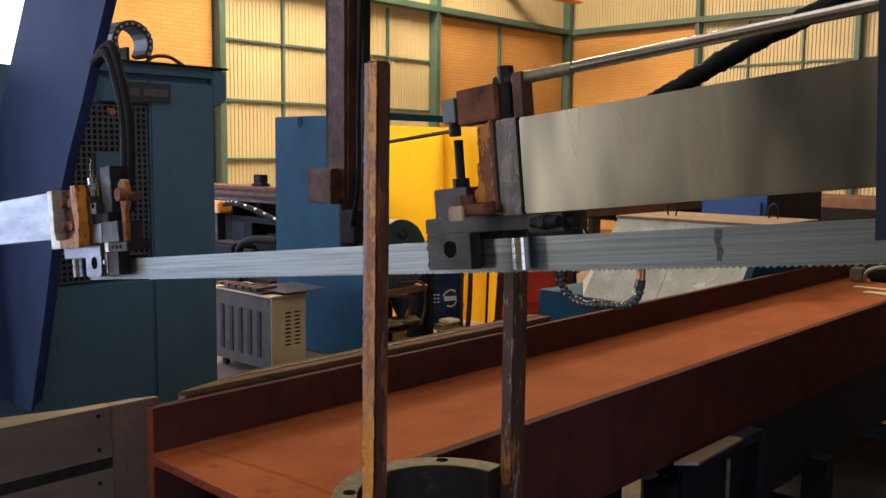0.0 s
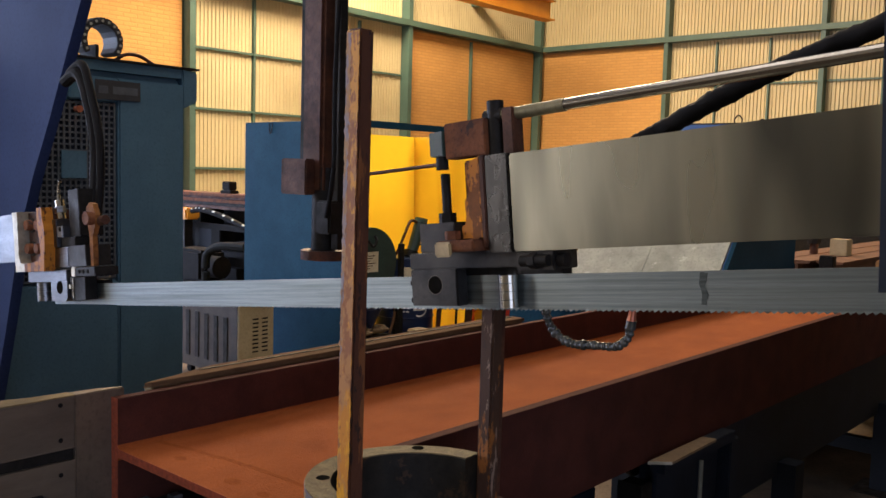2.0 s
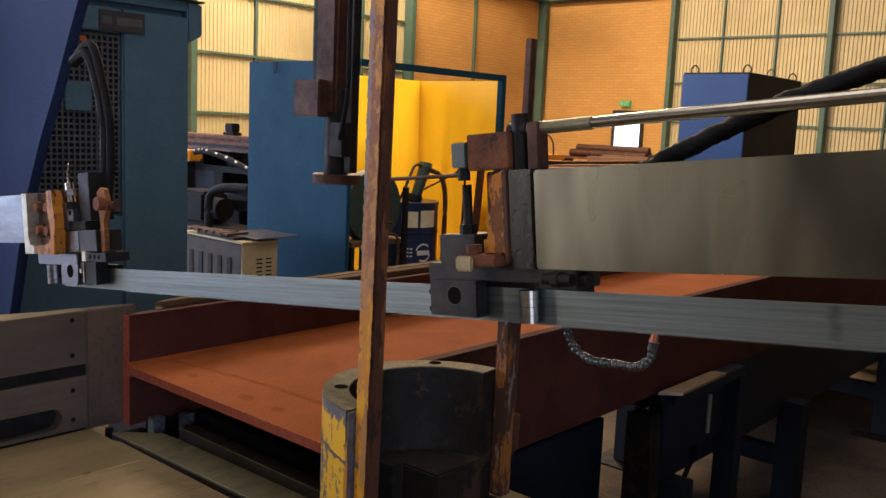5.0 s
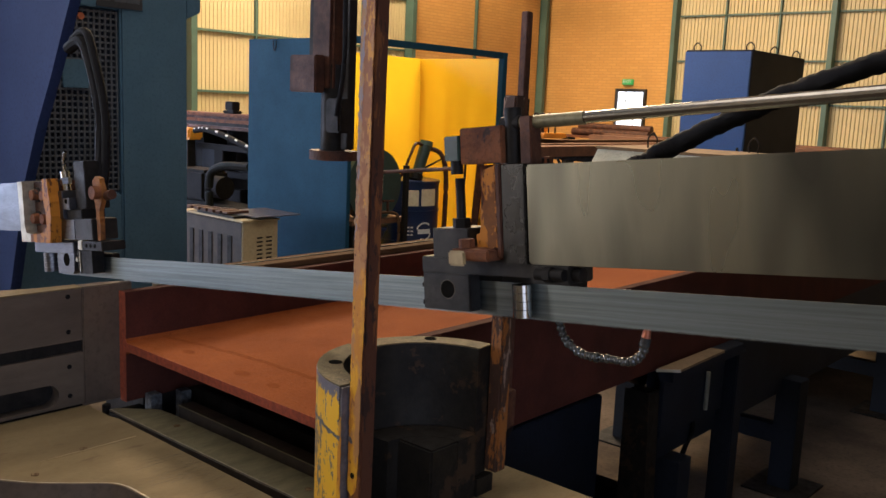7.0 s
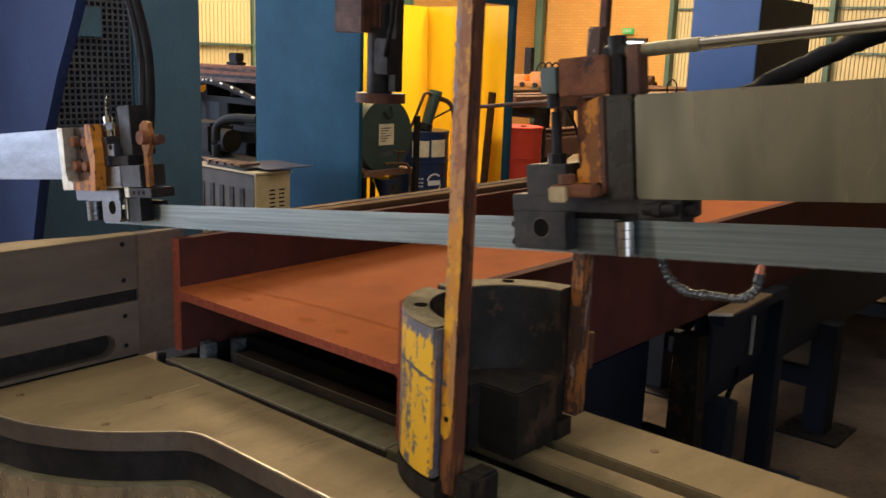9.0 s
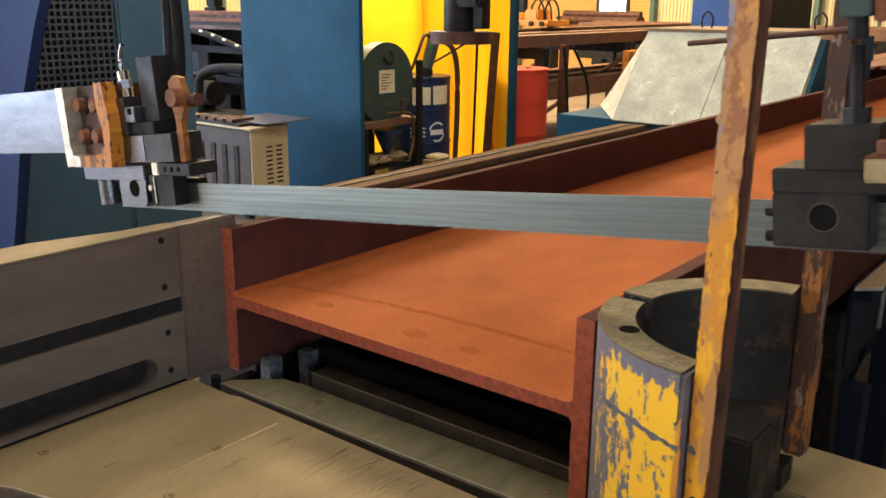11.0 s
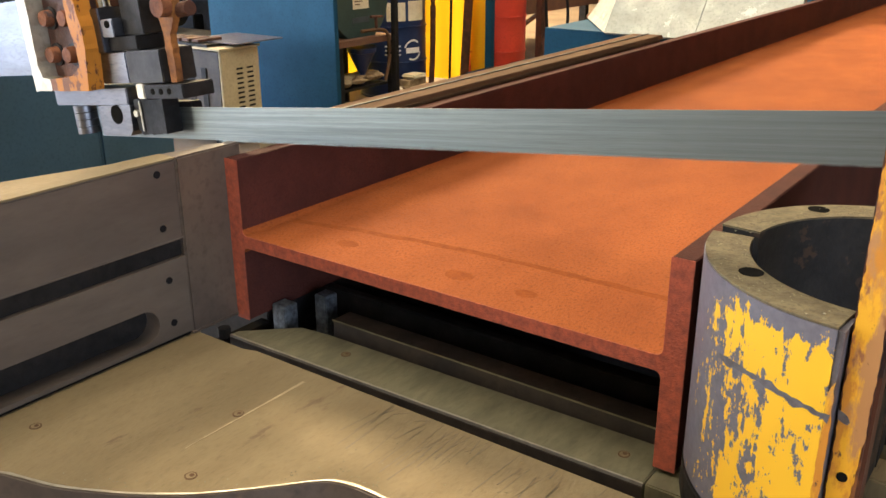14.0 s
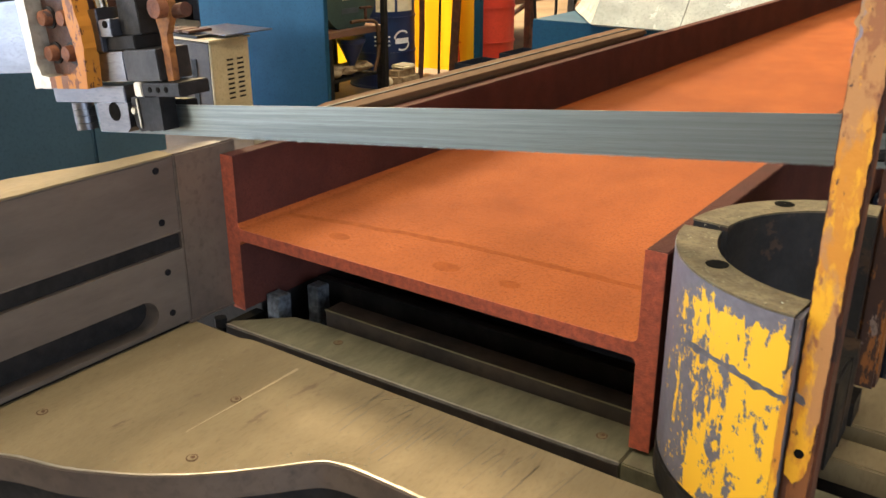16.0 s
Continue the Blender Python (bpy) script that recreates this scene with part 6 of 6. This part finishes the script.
# drum pump with its hose on the navy drum
pump = thing("drum_pump", (-4.24, 5.11, 0.88), "green hand pump with hoses on the drum", "pump")
bar("body", (DX + 0.1, DY - 0.03, 0.884), (DX + 0.1, DY + 0.1, 1.2), 0.05, M["dark_green"], pump, r2=0.06)
bar("cap", (DX + 0.1, DY + 0.1, 1.2), (DX + 0.1, DY + 0.11, 1.24), 0.064, M["green"], pump)
bar("collar", (DX + 0.1, DY - 0.04, 0.872), (DX + 0.1, DY - 0.02, 0.93), 0.07, M["dark_steel"], pump)
hose("hose", [(DX + 0.1, DY + 0.06, 1.2), (DX + 0.12, DY - 0.06, 1.22), (DX + 0.14, DY - 0.16, 1.10), (DX + 0.1, DY - 0.2, 0.95), (DX + 0.05, DY - 0.22, 0.875)], 0.014, M["rust_steel"], pump, "brown hose")
hose("hose", [(DX + 0.1, DY + 0.1, 1.18), (DX + 0.2, DY + 0.2, 1.13), (DX + 0.25, DY + 0.235, 0.95), (DX + 0.255, DY + 0.24, 0.6), (DX + 0.25, DY + 0.235, 0.3), (DX + 0.26, DY + 0.2, 0.03)], 0.024, M["rust_steel"], pump, "thick brown hose")
bar("lever", (DX + 0.12, DY + 0.05, 0.98), (DX + 0.2, DY + 0.48, 1.16), 0.009, M["dark_steel"], pump)
bar("lever_knob", (DX + 0.2, DY + 0.47, 1.155), (DX + 0.2, DY + 0.5, 1.175), 0.018, M["black"], pump)
bar_stock = thing("leaning_bars", (-3.75, 5.6, 0), "rusty flat bars leaning on the booth", "steel bars")
block("flat_bar", (-3.86, -3.78), (5.55, 5.57), (0, 1.25), M["rust_steel"], bar_stock, turn=Matrix.Translation((-3.8, 5.6, 0)) @ Euler((0, radians(4), 0)).to_matrix().to_4x4() @ Matrix.Translation((3.8, -5.6, 0)))
bar("round_bar", (-4.0, 5.6, 0), (-3.98, 5.62, 1.2), 0.012, M["dark_steel"], bar_stock)

# ---- beyond the booth ----
stock_pile = thing("stock_pile", (-4.6, 9, 0), "long rusty steel sections stacked on a dark rack", "steel stack")
rng = random.Random(11)
for k in range(5):
    block("section", (-5.3 + 0.24 * k, -5.1 + 0.24 * k), (6.5, 12.2), (1.06, 1.06 + rng.uniform(0.08, 0.16)), M[rng.choice(("stock", "rail", "stock"))], stock_pile)
for k in range(5):
    block("section", (-5.3 + 0.24 * k, -5.1 + 0.24 * k), (6.45, 12.2), (0.5, 0.5 + rng.uniform(0.1, 0.2)), M[rng.choice(("stock", "dark_steel"))], stock_pile)
for y in (6.9, 8.8, 10.7):
    block("bearer", (-5.4, -4.05), (y - 0.06, y + 0.06), (0.94, 1.058), M["dark_steel"], stock_pile)
    for x in (-5.35, -4.1):
        block("upright", (x - 0.05, x + 0.05), (y - 0.05, y + 0.05), (0, 0.939), M["dark_steel"], stock_pile)
    bar("brace", (-5.3, y, 0.1), (-4.15, y, 0.9), 0.03, M["stock"], stock_pile)
long_pile = thing("stock_pile", (-1.0, 8.5, 0), "long rusty steel joists lying on a dark rack", "steel stack")
for k, (x, z) in enumerate(((-1.02, 0.86), (-0.80, 0.86), (-0.58, 0.86))):
    bm = bmesh.new()
    prism(bm, [(x - 0.1, z), (x + 0.1, z), (x + 0.1, z + 0.018), (x + 0.01, z + 0.03), (x + 0.01, z + 0.19), (x + 0.1, z + 0.202), (x + 0.1, z + 0.22), (x - 0.1, z + 0.22), (x - 0.1, z + 0.202), (x - 0.01, z + 0.19), (x - 0.01, z + 0.03), (x - 0.1, z + 0.018)], "y", 5.9 + 0.1 * k, 11.6)
    part("joist", bm, M["stock"], long_pile, "rusty joist")
for y in (6.6, 8.6, 10.8):
    block("bearer", (-1.2, -0.4), (y - 0.06, y + 0.06), (0.74, 0.859), M["dark_steel"], long_pile)
    for x in (-1.15, -0.45):
        block("upright", (x - 0.05, x + 0.05), (y - 0.05, y + 0.05), (0, 0.739), M["dark_steel"], long_pile)
yellow_block = thing("timber_block", (-0.8, 6.6, 1.08), "small pale timber block on the joists", "timber")
block("block", (-0.80, -0.66), (6.75, 6.9), (1.081, 1.22), M["cream"], yellow_block, bevel=0.005)
lug = thing("lifting_lug", (-0.95, 6.7, 1.08), "dark bolted lifting lug on the joists", "lifting lug")
bar("stem", (-0.93, 6.75, 1.081), (-0.93, 6.75, 1.17), 0.035, M["rust_steel"], lug)
bar("head", (-0.93, 6.75, 1.171), (-0.93, 6.75, 1.215), 0.055, M["dark_steel"], lug, n=8)
back_pile = thing("stock_pile", (-1, 13.4, 0), "long rusty steel sections stacked on a dark rack", "steel stack")
for k in range(4):
    block("section", (-7.4, 6), (13.2 + 0.25 * k, 13.4 + 0.25 * k), (1.0, 1.0 + rng.uniform(0.1, 0.2)), M[rng.choice(("stock", "rail"))], back_pile)
block("bearer", (-7.4, 6), (13.2, 14.1), (0.55, 0.999), M["dark_steel"], back_pile)
for x in (-7, -4, -1, 2, 5):
    block("upright", (x - 0.1, x + 0.1), (13.2, 14.1), (0, 0.549), M["dark_steel"], back_pile)
yellow_trolley = thing("yellow_machine", (-5.1, 8.3, 1.225), "yellow motor trolley with hoses on the stock rack", "machine")
block("bed", (-5.5, -4.78), (8.05, 8.55), (1.235, 1.30), M["crane"], yellow_trolley, bevel=0.01)
block("motor", (-5.42, -5.2), (8.1, 8.4), (1.301, 1.38), M["crane"], yellow_trolley, bevel=0.02)
block("motor", (-5.15, -4.95), (8.1, 8.4), (1.301, 1.42), M["crane"], yellow_trolley, bevel=0.02)
block("column", (-5.46, -5.36), (8.42, 8.5), (1.301, 1.72), M["dark_steel"], yellow_trolley)
for x in (-5.4, -5.2, -5.0, -4.85):
    bar("wheel", (x, 8.02, 1.26), (x, 8.049, 1.26), 0.03, M["dark_steel"], yellow_trolley)
for k in range(3):
    hose("hose_loop", [(-5.1 + 0.1 * k, 8.2, 1.3), (-5.1 + 0.1 * k, 8.2, 1.45), (-5.02 + 0.1 * k, 8.2, 1.54), (-4.94 + 0.1 * k, 8.2, 1.45), (-4.92 + 0.1 * k, 8.2, 1.3)], 0.011, M["dark_steel"], yellow_trolley)
pipe_stock = thing("pipe_bundle", (-8.2, 15.2, 0), "dark rusty pipes on trestles by the brick wall", "pipes")
for k, (y, z) in enumerate(((15.2, 1.16), (15.0, 1.16), (15.1, 1.27))):
    bar("pipe", (-9.05 + 0.1 * k, y, z), (-7.15, y, z), 0.075, M["rust_steel"], pipe_stock, n=16)
block("rail", (-9.3, -6.9), (14.9, 15.3), (1.03, 1.084), M["rust_orange"], pipe_stock)
for x in (-9.1, -7.2):
    block("trestle", (x - 0.06, x + 0.06), (14.95, 15.25), (0, 1.029), M["dark_steel"], pipe_stock)
yellow_frame = thing("yellow_trestle", (-5.6, 8.7, 0), "yellow steel trestle with a diagonal brace", "trestle")
for y in (8.4, 9.4):
    block("leg", (-3.95, -3.87), (y - 0.04, y + 0.04), (0, 0.9), M["orange"], yellow_frame)
block("rail", (-3.95, -3.87), (8.36, 9.44), (0.901, 0.98), M["orange"], yellow_frame)
bar("brace", (-3.91, 8.4, 0.1), (-3.91, 9.4, 0.85), 0.03, M["orange"], yellow_frame)
hose_reel = thing("hanging_hose", (-3.4, 6.35, 0), "black hose hanging in a loop by the red drum", "hose")
hose("hose", [(-3.5, 6.33, 1.1), (-3.45, 6.32, 0.8), (-3.4, 6.3, 0.45), (-3.38, 6.42, 0.37), (-3.36, 6.58, 0.5), (-3.4, 6.6, 0.8), (-3.5, 6.5, 1.1)], 0.014, M["black"], hose_reel)
block("hook_post", (-3.56, -3.5), (6.35, 6.43), (0, 1.12), M["rust_steel"], hose_reel)
for k, (x, y) in enumerate(((-3.3, 5.25), (-3.28, 5.9))):
    tray = thing("floor_tray", (x, y, 0), "dark blue steel tray on the floor", "tray", group="floor trays")
    block("bottom", (x - 0.14, x + 0.14), (y - 0.2, y + 0.2), (0.0, 0.02), M["blue_dark"], tray)
    block("side", (x - 0.14, x - 0.125), (y - 0.2, y + 0.2), (0.021, 0.26), M["blue_dark"], tray)
    block("end", (x - 0.124, x + 0.14), (y - 0.2, y - 0.185), (0.021, 0.26), M["blue_dark"], tray)
    block("end", (x - 0.124, x + 0.14), (y + 0.185, y + 0.2), (0.021, 0.26), M["blue_dark"], tray)

locker = thing("steel_locker", (-2.98, 9.7, 0), "tall steel locker, bright blue front and dark side", "locker")
block("body", (-3.39, -2.57), (8.902, 10.5), (0.0, 2.36), M["locker_dark"], locker, "dark grey side", bevel=0.006)
leaf = block("door", (-3.385, -2.575), (8.87, 8.9), (0.07, 2.34), M["locker_blue"], locker, "bright blue door", bevel=0.006)
block("handle", (-2.645, -2.625), (8.845, 8.869), (1.1, 1.25), M["dark_steel"], leaf)
for x, y in ((-3.3, 9.0), (-2.65, 9.0), (-2.65, 9.7), (-2.65, 10.4)):
    hose("lifting_eye", [(x - 0.04, y, 2.36), (x - 0.045, y, 2.41), (x, y, 2.45), (x + 0.045, y, 2.41), (x + 0.04, y, 2.36)], 0.008, M["dark_steel"], locker)

crane = thing("crane_girder", (-10.2, 13, 5.2), "orange yellow overhead crane girder on wall brackets", "crane")
block("web", (-9.62, -9.58), (9.0, 15.0), (5.02, 5.38), M["crane"], crane)
block("top_flange", (-9.75, -9.45), (9.0, 15.0), (5.381, 5.41), M["crane"], crane)
block("bottom_flange", (-9.75, -9.45), (9.0, 15.0), (4.99, 5.019), M["crane"], crane)
for y in (10, 14.6):
    block("bracket", (-11.385, -9.4), (y - 0.1, y + 0.1), (5.411, 5.6), M["green"], crane)


# ---- what moves ----
DROP = [(0.0, 0.331), (0.5, 0.322), (1.0, 0.288), (1.5, 0.257), (2.0, 0.223), (2.5, 0.193), (3.0, 0.161), (3.5, 0.128), (4.0, 0.097), (4.5, 0.065), (5.0, 0.034), (5.4, 0.010), (5.7, 0.001), (6.0, 0.0), (16.0, -0.001)]


def motions():
    rows = [(t, head_pose(dz)) for t, dz in DROP]
    walk(saw_blade, rows)
    # the band stands until the cut begins, then runs
    run = [(0.0, pose(0, 0, 0)), (4.7, pose(0, 0, 0))]
    for k in range(23):
        run += [(4.8 + 0.5 * k, pose(0.16, 0, 0)), (5.2 + 0.5 * k, pose(-0.16, 0, 0))]
    walk(teeth, [r for r in run if r[0] < 16.0] + [(16.2, pose(-0.16, 0, 0))])
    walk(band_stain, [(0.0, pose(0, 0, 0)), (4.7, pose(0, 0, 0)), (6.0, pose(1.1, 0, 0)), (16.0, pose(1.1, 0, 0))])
    walk(fixed_guide, rows)
    walk(guide_arm, [(t, head_pose(dz, -0.014 if t == 0 else 0.0)) for t, dz in DROP])


motions()
